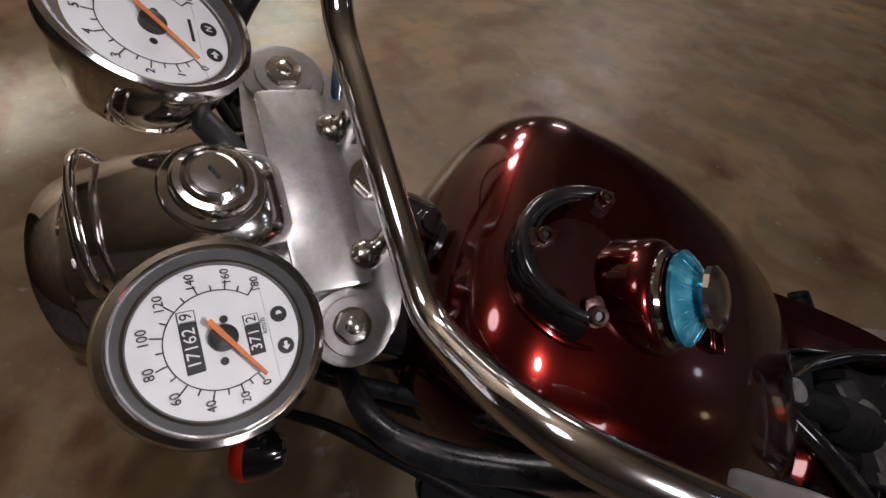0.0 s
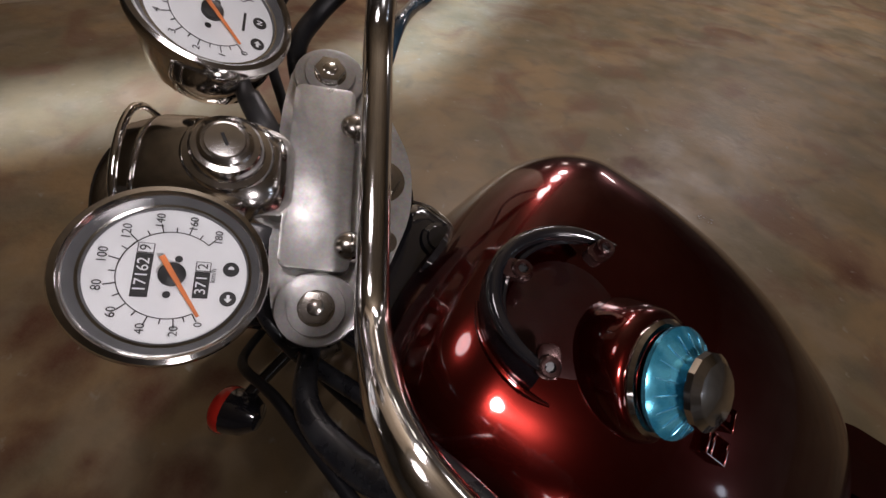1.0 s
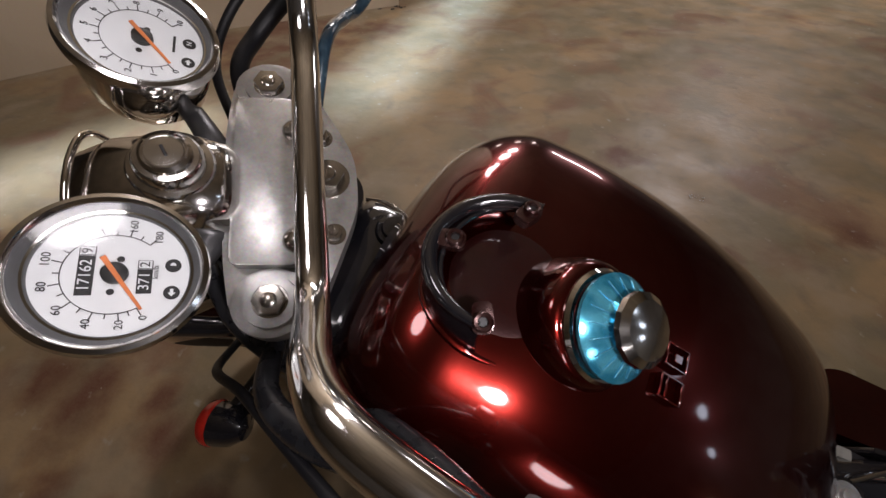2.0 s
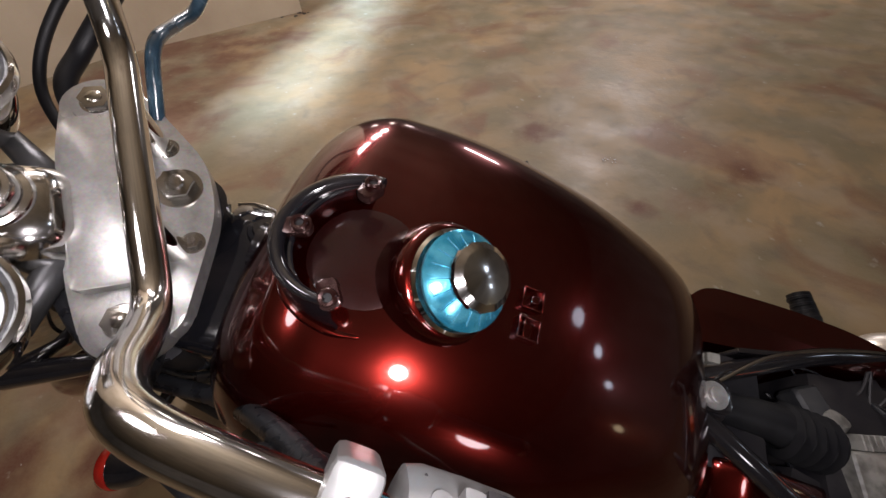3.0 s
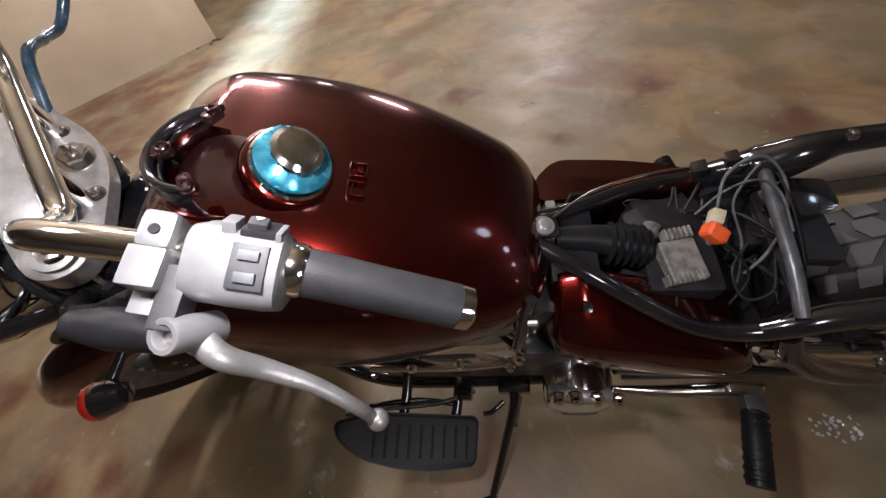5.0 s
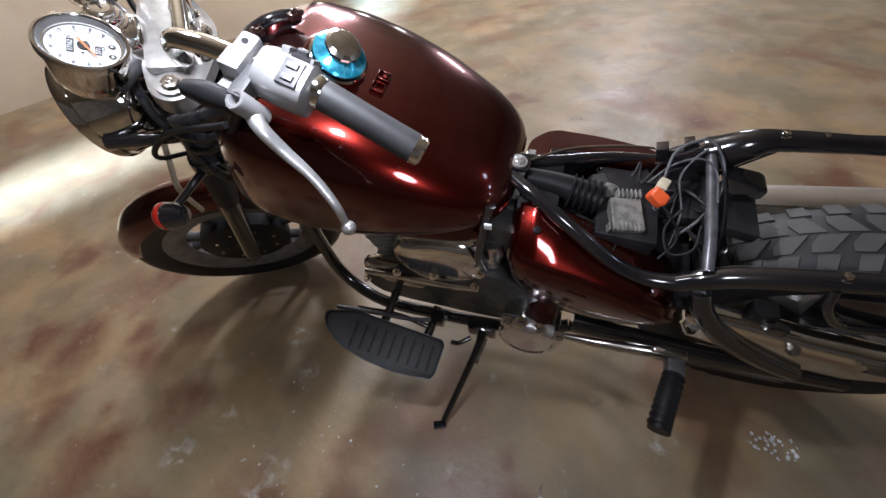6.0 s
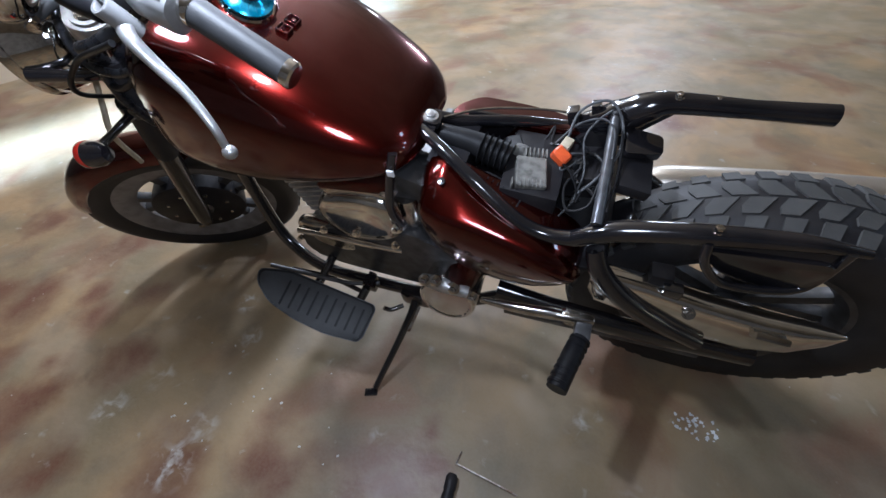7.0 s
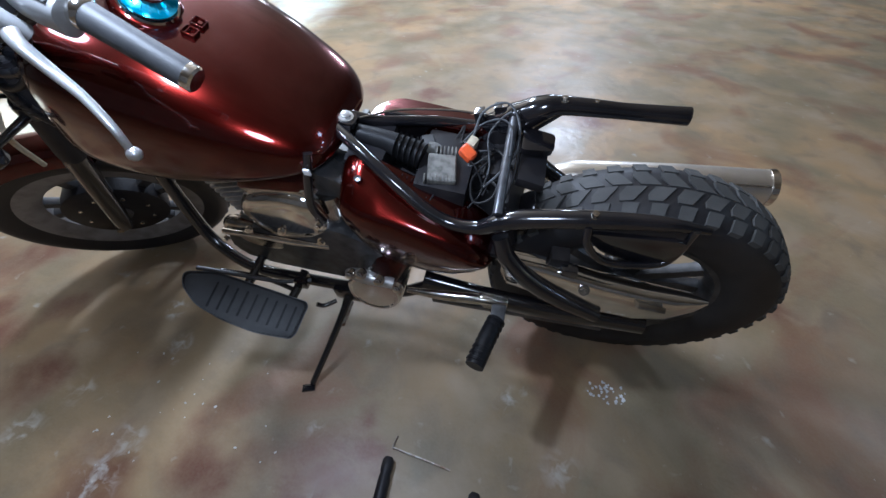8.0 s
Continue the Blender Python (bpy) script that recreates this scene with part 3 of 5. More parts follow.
part("lower_yoke", low, BLACK, bike)
part("steering_head", lathe([(0.024, -0.19), (0.03, -0.185), (0.03, -0.165), (0.024, -0.16), (0.024, -0.055), (0.031, -0.05), (0.031, -0.034), (0.02, -0.033)], SP(0.047, 0.006, 0), 28), BLACK, bike)

left_bar = [(0.0368, -0.05, 0.0484), (0.0368, -0.092, 0.0484), (0.0372, -0.116, 0.058), (0.039, -0.138, 0.083), (0.043, -0.161, 0.117), (0.058, -0.185, 0.144), (0.1, -0.222, 0.157), (0.17, -0.28, 0.157), (0.275, -0.371, 0.136)]
right_bar = [(x, -y, z) for x, y, z in left_bar]
line = [S(*p) for p in left_bar[::-1]] + [S(*p) for p in right_bar]
bar = part("handlebar", tube(line, 0.0112, 24, 8), POLISH, bike, "polished chrome pulled-back handlebar")
for side in (-1, 1):
    a, b = S(0.19, 0.296 * side, 0.1555), S(0.272, 0.368 * side, 0.137)
    d = (b - a).normalized()
    prof = [a, a + d * 0.002, b - d * 0.002, b]
    grip = part("grip", tube([a, a + d * 0.003, a.lerp(b, 0.5), b - d * 0.002, b], [0.0155, 0.0172, 0.0168, 0.0172, 0.0165], 26, 5), GRIP, bar, "ribbed grey rubber grip")
    part("grip_collar", lathe([(0.012, -0.013), (0.0175, -0.012), (0.0188, -0.008), (0.0188, -0.002), (0.0175, 0.001), (0.012, 0.001)], axes(a, d, (0, 0, 1)), 26), POLISH, grip, "chrome collar")
    part("end_cap", lathe([(0.0165, -0.001), (0.0172, 0.002), (0.017, 0.011), (0.0145, 0.0135), (0, 0.014)], axes(b, d, (0, 0, 1)), 26), POLISH, grip, "chrome bar end")

# left switch housing: along the bar, its front towards the tank
a, b = S(0.108, -0.2285, 0.157), S(0.19, -0.296, 0.1555)
d = (b - a).normalized()
hm = axes(a.lerp(b, 0.62), d, SZ)
# here z runs along the bar outwards, x up
body = []
for z, r in ((-0.028, 0.0185), (-0.0265, 0.0225), (-0.019, 0.0245), (0.0, 0.0252), (0.022, 0.0252), (0.029, 0.0242), (0.032, 0.019)):
    ring = []
    for t in np.linspace(0, math.tau, 40, endpoint=False):
        c, s = math.cos(t), math.sin(t)
        ring.append(hm @ pose(0, 0.003, 0, 0, 0, 15) @ Vector((r * math.copysign(abs(c) ** 0.62, c), 1.06 * r * math.copysign(abs(s) ** 0.66, s), z)))
    body.append(ring)
switch = part("switch_housing", loft(body), SILVER, bar, "silver painted switch housing")
panel_side = hm @ pose(0, 0.003, 0, 0, 0, 15)
panel = part("switch_panel", block((0.004, 0.0285, 0.0215), panel_side @ pose(0.0248, 0.0005, 0.0125), 0.001), GREYPLASTIC, switch, "dark grey switch panel")
for k in (-1, 1):
    part("rocker", block((0.005, 0.0065, 0.0125), panel_side @ pose(0.0268, 0.0005 + 0.0068 * k, 0.0125), 0.0012), WIRE, panel)
top_side = hm @ pose(0, 0.003, 0, 0, 0, -44)
part("housing_seam", block((0.0012, 0.053, 0.0012), hm @ pose(0.0, 0.003, 0, 0, 0, 15) @ pose(0.0, 0.0, -0.0195), 0.0004, seg=1), MATT, switch)
part("top_button", block((0.013, 0.015, 0.009), top_side @ pose(0.028, 0.002, -0.0035), 0.002), SILVER, switch)
dip = part("dip_switch", block((0.01, 0.02, 0.021), top_side @ pose(0.0265, 0.0, 0.0135), 0.002), MATT, switch, "black dip switch")
part("dip_lever", block((0.008, 0.008, 0.012), top_side @ pose(0.033, 0.003, 0.0125, 0, 0, 20), 0.002), GREYPLASTIC, dip)
part("dip_mark", slab([(-0.003, -0.002), (0.003, -0.002), (0.0, 0.003)], 0.0, 0.0006, top_side @ pose(0.0372, 0.003, 0.0125, 0, 90, 0), 0), WHITE_DIAL, dip)
part("dip_frame", block((0.011, 0.018, 0.004), top_side @ pose(0.0265, 0.001, 0.026), 0.0015), SILVER, switch)
part("housing_screw", lathe([(0, 0), (0.0055, 0), (0.005, 0.004), (0, 0.0045)], top_side @ pose(0.0245, 0.0, -0.014, 0, 90, 0), 14), SILVER, switch)

# clutch perch and lever
pm = axes(a.lerp(b, 0.62) - d * 0.0462, d, SZ)
perch = part("clutch_perch", block((0.04, 0.025, 0.021), pm @ pose(0.0018, -0.0085, 0, 0, 0, 4), 0.007, seg=4), SILVER, bar, "silver clutch lever perch")
part("perch_cap", block((0.04, 0.025, 0.0218), pm @ pose(0.0012, 0.0158, 0, 0, 0, 4), 0.003), SILVER, perch)
part("perch_bolt", lathe([(0.0034, 0.0), (0.0034, 0.0004), (0.002, -0.0004), (0, -0.0004)], pm @ pose(0.0223, -0.006, 0, 0, 90, 0), 14), MATT, perch)
piv = a.lerp(b, 0.62) + SZ.cross(d) * -0.051 - d * 0.0225
across = d.cross(SZ).normalized()
part("perch_arm", block((0.024, 0.04, 0.015), pm @ pose(0.0, 0.03, 0.0165, 0, 0, 6), 0.003), GREYPLASTIC, perch, "dark grey plastic cover beside the perch")
part("perch_web", block((0.016, 0.026, 0.018), pm @ pose(-0.006, 0.036, 0.0, 0, 0, 0), 0.004), SILVER, perch)
boss_up = unit(SZ * 0.86 + across * 0.36 - d * 0.32)
part("pivot_boss", hoop([(0.0065, -0.03), (0.0115, -0.03), (0.0115, 0.009), (0.0105, 0.0105), (0.0075, 0.0105), (0.0065, 0.009)], axes(piv, boss_up), 28), SILVER, perch)
part("pivot_screw", lathe([(0, 0.0), (0.0064, 0.0), (0.0064, 0.003), (0, 0.003)], axes(piv, boss_up), 20), WORN_CHROME, perch)
lever_line = [piv - boss_up * 0.012, (0.028, -0.216, 0.922), (0.042, -0.219, 0.893), (0.066, -0.226, 0.864), (0.087, -0.238, 0.832), (0.092, -0.245, 0.8)]
lever = part("clutch_lever", tube(lever_line, [0.0095, 0.0085, 0.0075, 0.0062, 0.0055, 0.005], 14, 6, flat=0.62), ALLOY, bar, "pale alloy clutch lever with a ball end")
ball = bmesh.new()
bmesh.ops.create_uvsphere(ball, u_segments=18, v_segments=12, radius=0.0095, matrix=Matrix.Translation((0.093, -0.245, 0.797)))
part("ball_end", ball, ALLOY, lever)
part("cable_adjuster", tube([piv - d * 0.012 - SZ * 0.006, piv - d * 0.04 - SZ * 0.008, piv - d * 0.066 - SZ * 0.014], [0.012, 0.0135, 0.009], 16, 4), RUBBER, perch, "black rubber cable boot")

# -- instruments --
def gauge(name, y, high, texts, needle_at, label, angles):
    gm = SP(-0.072, y, 0.062, 20) @ Matrix.Scale(1.04, 4)
    body = part(name, lathe([(0.0, -0.062), (0.02, -0.062), (0.031, -0.056), (0.038, -0.043), (0.0405, -0.025), (0.0425, -0.002), (0.0425, 0.004), (0.036, 0.004), (0.036, -0.002)], gm, 56, shut=False), CHROME, bike, label)
    part("bezel", hoop([(0.0375, 0.0), (0.0425, 0.0), (0.0462, 0.0015), (0.0465, 0.006), (0.0452, 0.0105), (0.0425, 0.0115), (0.0405, 0.0095), (0.0385, 0.004)], gm, 72), POLISH, body, "polished chrome bezel")
    part("inner_ring", hoop([(0.0352, 0.0008), (0.039, 0.0008), (0.0415, 0.009), (0.0405, 0.0095), (0.0362, 0.0022), (0.0352, 0.0022)], gm, 64), GREY_DIAL, body, "dark grey inner ring")
    part("dial", lathe([(0, 0.0), (0.0358, 0.0), (0.0358, 0.001), (0, 0.001)], gm, 64), WHITE_DIAL, body, "white dial")
    fm = gm @ pose(0, 0, 0.0011, 0, 0, 90)  # x to the bike's right, y forward, z out of the dial
    ticks = bmesh.new()
    hoop([(0.0226, 0.0), (0.0231, 0.0), (0.0231, 0.0002), (0.0226, 0.0002)], fm, 60, ticks, start=90 - angles[-1], sweep=angles[-1] - angles[0])
    count = len(texts)
    for k in range(2 * count - 1):
        ang = (angles[k // 2] + angles[(k + 1) // 2]) / 2
        long = 0.0046 if k % 2 == 0 else 0.0026
        block((0.0006, long, 0.0002), fm @ pose(0, 0, 0.0001, 0, 0, -ang) @ pose(0, 0.023 + long / 2, 0), 0, ticks)
    part("scale", ticks, INK, body)
    for k, word in enumerate(texts):
        ang = radians(angles[k])
        lettering("numeral", word, 0.0054, fm @ pose(0.0293 * math.sin(ang), 0.0298 * math.cos(ang), 0.0004), INK, body)
    part("pointer", slab([(-0.0014, -0.0102), (0.0014, -0.0102), (0.0008, 0.0257), (-0.0008, 0.0257)], 0.0046, 0.0054, fm @ pose(0, 0, 0, 0, 0, -needle_at), 0.0002, seg=1), NEEDLE, body, "orange pointer")
    part("pointer_hub", lathe([(0, 0.0), (0.0062, 0.0), (0.006, 0.0034), (0.004, 0.0042), (0, 0.0044)], fm, 30), INK, body)
    dots = bmesh.new()
    for x, yy in ((0.0085, -0.002), (-0.0105, 0.0012)):
        lathe([(0, 0), (0.0018, 0), (0.0018, 0.0003), (0, 0.0003)], fm @ pose(x, yy, 0), 14, dots)
    part("dial_holes", dots, INK, body)
    strip = slab([(0.0352 * math.cos(t), 0.0352 * math.sin(t)) for t in np.linspace(radians(180 + 36), radians(360 - 36), 24)], 0.0, 0.0004, fm, 0)
    part("lamp_strip", strip, WHITE_DIAL, body)
    for x, mark in ((0.005, "lamp"), (-0.0115, "arrow")):
        tell = part("telltale", lathe([(0, 0.0004), (0.0041, 0.0004), (0.0041, 0.0008), (0, 0.0008)], fm @ pose(x, -0.0268, 0), 24), INK, body, "dark round telltale")
        if mark == "arrow":
            pts = [(-0.0022, 0), (0, 0.002), (0, 0.0008), (0.0022, 0.0008), (0.0022, -0.0008), (0, -0.0008), (0, -0.002)]
            part("telltale_mark", slab(pts if high else [(-u, v) for u, v in pts], 0.0008, 0.001, fm @ pose(x, -0.0268, 0), 0), WHITE_DIAL, tell)
        elif high:
            part("telltale_mark", slab([(0.0018 * math.cos(t), 0.0015 * math.sin(t)) for t in np.linspace(-1.6, 1.6, 12)], 0.0008, 0.001, fm @ pose(x, -0.0268, 0), 0), WHITE_DIAL, tell)
        else:
            lettering("telltale_mark", "N", 0.0046, fm @ pose(x, -0.0268, 0.0009), WHITE_DIAL, tell)
    pane = part("glass", lathe([(0, 0.0082), (0.0405, 0.0082), (0.0405, 0.009), (0, 0.009)], gm, 56), GLASS, body, "clear gauge glass")
    pane.visible_shadow = False
    return body, fm


speedo, fm = gauge("speedometer", -0.088, True, ["0", "20", "40", "60", "80", "100", "120", "140", "160", "180"], -122, "chrome speedometer with a white dial and an orange pointer", [-119, -98, -71, -43, -14.5, 15, 44.5, 74, 103, 130])
for body_text, y, w in (("17162", 0.0125, 0.0225), ("371", -0.0135, 0.0145)):
    x0 = -0.001 if w > 0.015 else -0.0045
    win = part("counter_window", block((w, 0.0072, 0.0004), fm @ pose(x0, y, 0.0002), 0.0002, seg=1), INK, speedo, "black counter window")
    lettering("counter_digits", body_text, 0.0072, fm @ pose(x0, y, 0.00045), WHITE_DIAL, win)
    win = part("counter_window", block((0.0052, 0.0072, 0.0004), fm @ pose(x0 + w / 2 + 0.0028, y, 0.0002), 0.0002, seg=1), GREY_DIAL, speedo)
    part("digit_tile", block((0.0044, 0.0062, 0.0002), fm @ pose(x0 + w / 2 + 0.0028, y, 0.0004), 0), WHITE_DIAL, win)
    lettering("counter_digits", "9" if w > 0.015 else "2", 0.0068, fm @ pose(x0 + w / 2 + 0.0028, y, 0.0006), INK, win)
lettering("unit_text", "km/h", 0.004, fm @ pose(0.001, -0.0185, 0.0001), INK, speedo)
tacho, fm = gauge("tachometer", 0.086, False, ["0", "1", "2", "3", "4", "5", "6", "7", "8", "9", "10"], -131, "chrome tachometer with a white dial and an orange pointer", [-133 + 26.6 * k for k in range(11)])
part("unit_bar", block((0.014, 0.0016, 0.0002), fm @ pose(0.002, -0.0178, 0.0001), 0), INK, tacho)

# chrome shell between the gauges, with the ignition lock
shell_rings = []
for x, w, zt, zb in ((-0.145, 0.028, -0.005, -0.06), (-0.138, 0.04, 0.012, -0.065), (-0.11, 0.045, 0.026, -0.07), (-0.08, 0.045, 0.03, -0.07), (-0.05, 0.043, 0.03, -0.06), (-0.03, 0.036, 0.022, -0.05), (-0.022, 0.028, 0.01, -0.04)):
    shell_rings.append([S(x, w * math.copysign(abs(math.sin(t)) ** 0.7, math.sin(t)), (zt + zb) / 2 + (zt - zb) / 2 * math.copysign(abs(math.cos(t)) ** 0.7, math.cos(t))) for t in np.linspace(0, math.tau, 36, endpoint=False)])
shell = part("instrument_shell", loft(shell_rings), POLISH, bike, "polished chrome shell between the gauges")
im = SP(-0.062, 0.004, 0.03, 8)
lock = part("ignition_lock", lathe([(0.0, -0.012), (0.029, -0.012), (0.0292, -0.002), (0.0275, 0.0005), (0.0235, 0.0015), (0.0225, 0.009), (0.0205, 0.0115), (0.017, 0.012), (0.0165, 0.0155), (0.0145, 0.0165), (0.0135, 0.015), (0.0125, 0.0155), (0.0118, 0.0175), (0, 0.018)], im, 52), POLISH, shell, "worn chrome ignition lock")
part("key_slot", block((0.0022, 0.009, 0.002), im @ pose(0, 0, 0.018, 0, 0, 25), 0.0004, seg=1), INK, lock)
part("shell_edge", tube([S(-0.126, -0.05, -0.03), S(-0.128, -0.042, 0.008), S(-0.13, -0.02, 0.022), S(-0.13, 0.02, 0.023), S(-0.128, 0.044, 0.01), S(-0.126, 0.052, -0.03)], 0.0026, 10, 6), CHROME, shell)
for y in (-1, 1):
    part("gauge_arm", tube([S(-0.035, 0.02 * y, -0.02), S(-0.05, 0.05 * y, -0.012), S(-0.07, 0.085 * y, -0.012)], [0.009, 0.011, 0.009], 14, 6), DARK_ALLOY, shell)

# headlamp
hl = axes(S(-0.125, 0, -0.12), (-SX * 0.96 - SZ * 0.28), SZ)
head = part("headlamp", lathe([(0, -0.085), (0.03, -0.082), (0.056, -0.068), (0.075, -0.042), (0.084, -0.01), (0.086, 0.02), (0.08, 0.022)], hl, 48, shut=False), CHROME, bike, "chrome bowl headlamp")
part("headlamp_rim", hoop([(0.078, 0.016), (0.088, 0.014), (0.0905, 0.022), (0.088, 0.031), (0.08, 0.033)], hl, 56), CHROME, head)
part("headlamp_lens", lathe([(0, 0.042), (0.04, 0.038), (0.07, 0.03), (0.08, 0.024), (0.08, 0.02), (0, 0.02)], hl, 40), GLASS, head)
part("reflector", lathe([(0.0, -0.02), (0.03, -0.014), (0.06, 0.006), (0.078, 0.02), (0.078, 0.018), (0.06, 0.003), (0, -0.024)], hl, 36), CHROME, head)
for y in (-1, 1):
    part("headlamp_ear", tube([S(0.0, 0.105 * y, -0.1), S(-0.06, 0.1 * y, -0.11), S(-0.14, 0.088 * y, -0.115)], [0.012, 0.01, 0.012], 12, 5), BLACK, head)

# front turn signals: black pods with a red rim
def pod(foot, at, facing):
    p = part("turn_signal", lathe([(0, -0.034), (0.014, -0.031), (0.022, -0.018), (0.0245, 0.0), (0.024, 0.008), (0.0, 0.008)], axes(at, facing, (0, 0, 1)), 30), BLACK, bike, "black turn signal pod with a red lens rim")
    part("signal_lens", lathe([(0.0248, 0.002), (0.0255, 0.005), (0.0245, 0.012), (0.02, 0.017), (0.0, 0.02)], axes(at, facing, (0, 0, 1)), 30), REDLENS, p)
    part("signal_stalk", tube([foot, Vector(foot).lerp(Vector(at), 0.5), at], [0.009, 0.007, 0.008], 12, 3), BLACK, p)


pod(S(-0.02, -0.11, -0.19), Vector((-0.326, -0.218, 0.694)), (-0.93, -0.32, 0.05))
pod(S(-0.02, 0.11, -0.19), S(-0.04, 0.22, -0.19), (-0.8, -0.5, 0.1))

# -- wheels --
def wheel(name, m, outer, width, rim, spokes, tread_rows, label, rows, rim_mat, lip):
    """m: y is the axle. Built round the axle."""
    am = m @ pose(0, 0, 0, 90, 0, 0)
    hub = part(name, lathe([(0.0, -0.05), (0.03, -0.05), (0.038, -0.03), (0.034, 0.0), (0.038, 0.03), (0.03, 0.05), (0.0, 0.05)], am, 30), DARK_ALLOY, bike, label)
    h = width / 2
    prof = [(rim - 0.012, -h * 0.62), (rim + 0.004, -h * 0.78), (rim + 0.03, -h * 0.99), (outer - 0.03, -h), (outer - 0.016, -h * 0.86), (outer - 0.007, -h * 0.5), (outer - 0.0045, 0),
            (outer - 0.007, h * 0.5), (outer - 0.016, h * 0.86), (outer - 0.03, h), (rim + 0.03, h * 0.99), (rim + 0.004, h * 0.78), (rim - 0.012, h * 0.62)]
    tyre = part("tyre", hoop(prof, am, 96), TYRE, hub, "black treaded tyre")
    tread = bmesh.new()
    pitch = math.tau / tread_rows
    shapes = ([(0.0, 0.035), (0.72, 0.035), (0.98, 0.3), (0.98, 0.5), (0.5, 0.5), (0.26, 0.28)], [(0.3, 0.57), (0.86, 0.57), (0.96, 0.92), (0.46, 0.92)])
    for k in range(tread_rows):
        for side in (-1, 1):
            for shape in shapes[:rows]:
                lo, hi = [], []
                for u, o in shape:
                    ang = (k + u + (0.5 if side > 0 else 0)) * pitch
                    top = outer - 0.002 - 0.014 * o ** 3.0
                    for rr, ring in ((top - 0.009, lo), (top, hi)):
                        ring.append(tread.verts.new(am @ Vector((rr * math.cos(ang), rr * math.sin(ang), side * h * o * 1.005))))
                tread.faces.new(hi)
                ring_faces(tread, lo, hi)
    part("tread", tread, TREAD, tyre, sharp=20)
    w = h * 0.72
    rp = [(rim + 0.006, -w), (rim + 0.006, -w + 0.006), (rim - 0.01, -w + 0.01), (rim - 0.02, -w * 0.3), (rim - 0.02, w * 0.3), (rim - 0.01, w - 0.01), (rim + 0.006, w - 0.006), (rim + 0.006, w),
          (rim - lip * 0.5, w - 0.004), (rim - lip, w * 0.4), (rim - lip, -w * 0.4), (rim - lip * 0.5, -w + 0.004)]
    part("rim", hoop(rp, am, 80), rim_mat, hub, "cast alloy rim")
    for k in range(spokes):
        sm = am @ pose(0, 0, 0, 0, 0, 360 * k / spokes + 14)
        for off in (-1, 1):
            ring = []
            for x, y, t in ((0.028, 0.012, 0.016), (0.06, 0.016, 0.013), (0.12, 0.024, 0.011), (rim - 0.02, 0.042, 0.012)):
                ring.append([sm @ Vector((x, y * off + dy, dz)) for dy, dz in ((-0.012, -t), (0.012, -t), (0.0145, 0), (0.012, t), (-0.012, t), (-0.0145, 0))])
            part("spoke", loft(ring), DARK_ALLOY, hub)
    part("axle", lathe([(0, -0.1), (0.009, -0.1), (0.009, 0.1), (0, 0.1)], am, 16), WORN_CHROME, hub)
    return hub


RW = pose(0.846, 0, 0.305)
wheel("front_wheel", FW, 0.297, 0.092, 0.222, 5, 40, "front wheel with cast spokes and a road tyre", 1, RIM, 0.062)
wheel("rear_wheel", RW, 0.309, 0.132, 0.2, 5, 42, "rear wheel with a wide chunky tyre", 2, DARK_ALLOY, 0.03)
drum = part("front_brake_drum", lathe([(0, -0.05), (0.105, -0.05), (0.122, -0.044), (0.126, -0.01), (0.126, 0.02), (0.118, 0.026), (0, 0.028)], FW @ pose(0, -0.012, 0, 90, 0, 0), 48), MATT, bike, "dark alloy brake drum")
for k in range(8):
    part("drum_stud", lathe([(0, 0), (0.006, 0), (0.005, 0.004), (0, 0.005)], FW @ pose(0, -0.012, 0, 90, 0, 0) @ pose(0.085 * math.cos(k * 0.785), 0.085 * math.sin(k * 0.785), 0.026), 10), CHROME, drum)


def fender(name, m, radius, width, a0, a1, mat, label):
    am = m @ pose(0, 0, 0, 90, 0, 0)
    n, rings = 30, []
    for k in range(n + 1):
        a = radians(a0 + (a1 - a0) * k / n)
        taper = min(1.0, 0.55 + 0.45 * math.sin(math.pi * min(max(k / n, 0.0), 1.0)) ** 0.35)
        ring = []
        for s in list(np.linspace(-1, 1, 15)):
            ring.append((radius - 0.045 * abs(s) ** 3.0, s * width / 2 * taper))
        for s in list(np.linspace(1, -1, 15)):
            ring.append((radius - 0.004 - 0.045 * abs(s) ** 3.0, s * (width / 2 * taper - 0.003)))
        rings.append([am @ Vector((r * math.cos(a), r * math.sin(a), h)) for r, h in ring])
    return part(name, loft(rings), mat, bike, label, sharp=50)


fender("rear_inner_fender", RW, 0.33, 0.12, 134, 172, BLACK, "black inner fender ahead of the tyre")
fender("front_fender", FW, 0.312, 0.11, 50, 160, RED, "dark red front fender")

# -- tubular chassis --
frame_part = part("frame", tube([(-0.2, 0, 0.83), (-0.1, 0, 0.79), (0.1, 0, 0.69), (0.27, 0, 0.655)], 0.026, 18, 6), BLACK, bike, "glossy black tubular frame")
for y in (-1, 1):
    part("down_tube", tube([(-0.215, 0.03 * y, 0.78), (-0.225, 0.045 * y, 0.6), (-0.225, 0.07 * y, 0.4), (-0.185, 0.1 * y, 0.295), (-0.08, 0.128 * y, 0.245), (0.08, 0.13 * y, 0.235), (0.3, 0.12 * y, 0.23), (0.4, 0.1 * y, 0.26)], 0.0155, 16, 8), BLACK, frame_part)
    part("rear_strut", tube([(0.565, 0.125 * y, 0.565), (0.583, 0.14 * y, 0.525), (0.63, 0.15 * y, 0.472), (0.7, 0.152 * y, 0.418), (0.78, 0.15 * y, 0.37)], [0.015, 0.017, 0.018, 0.017, 0.014], 16, 6), BLACK, frame_part)
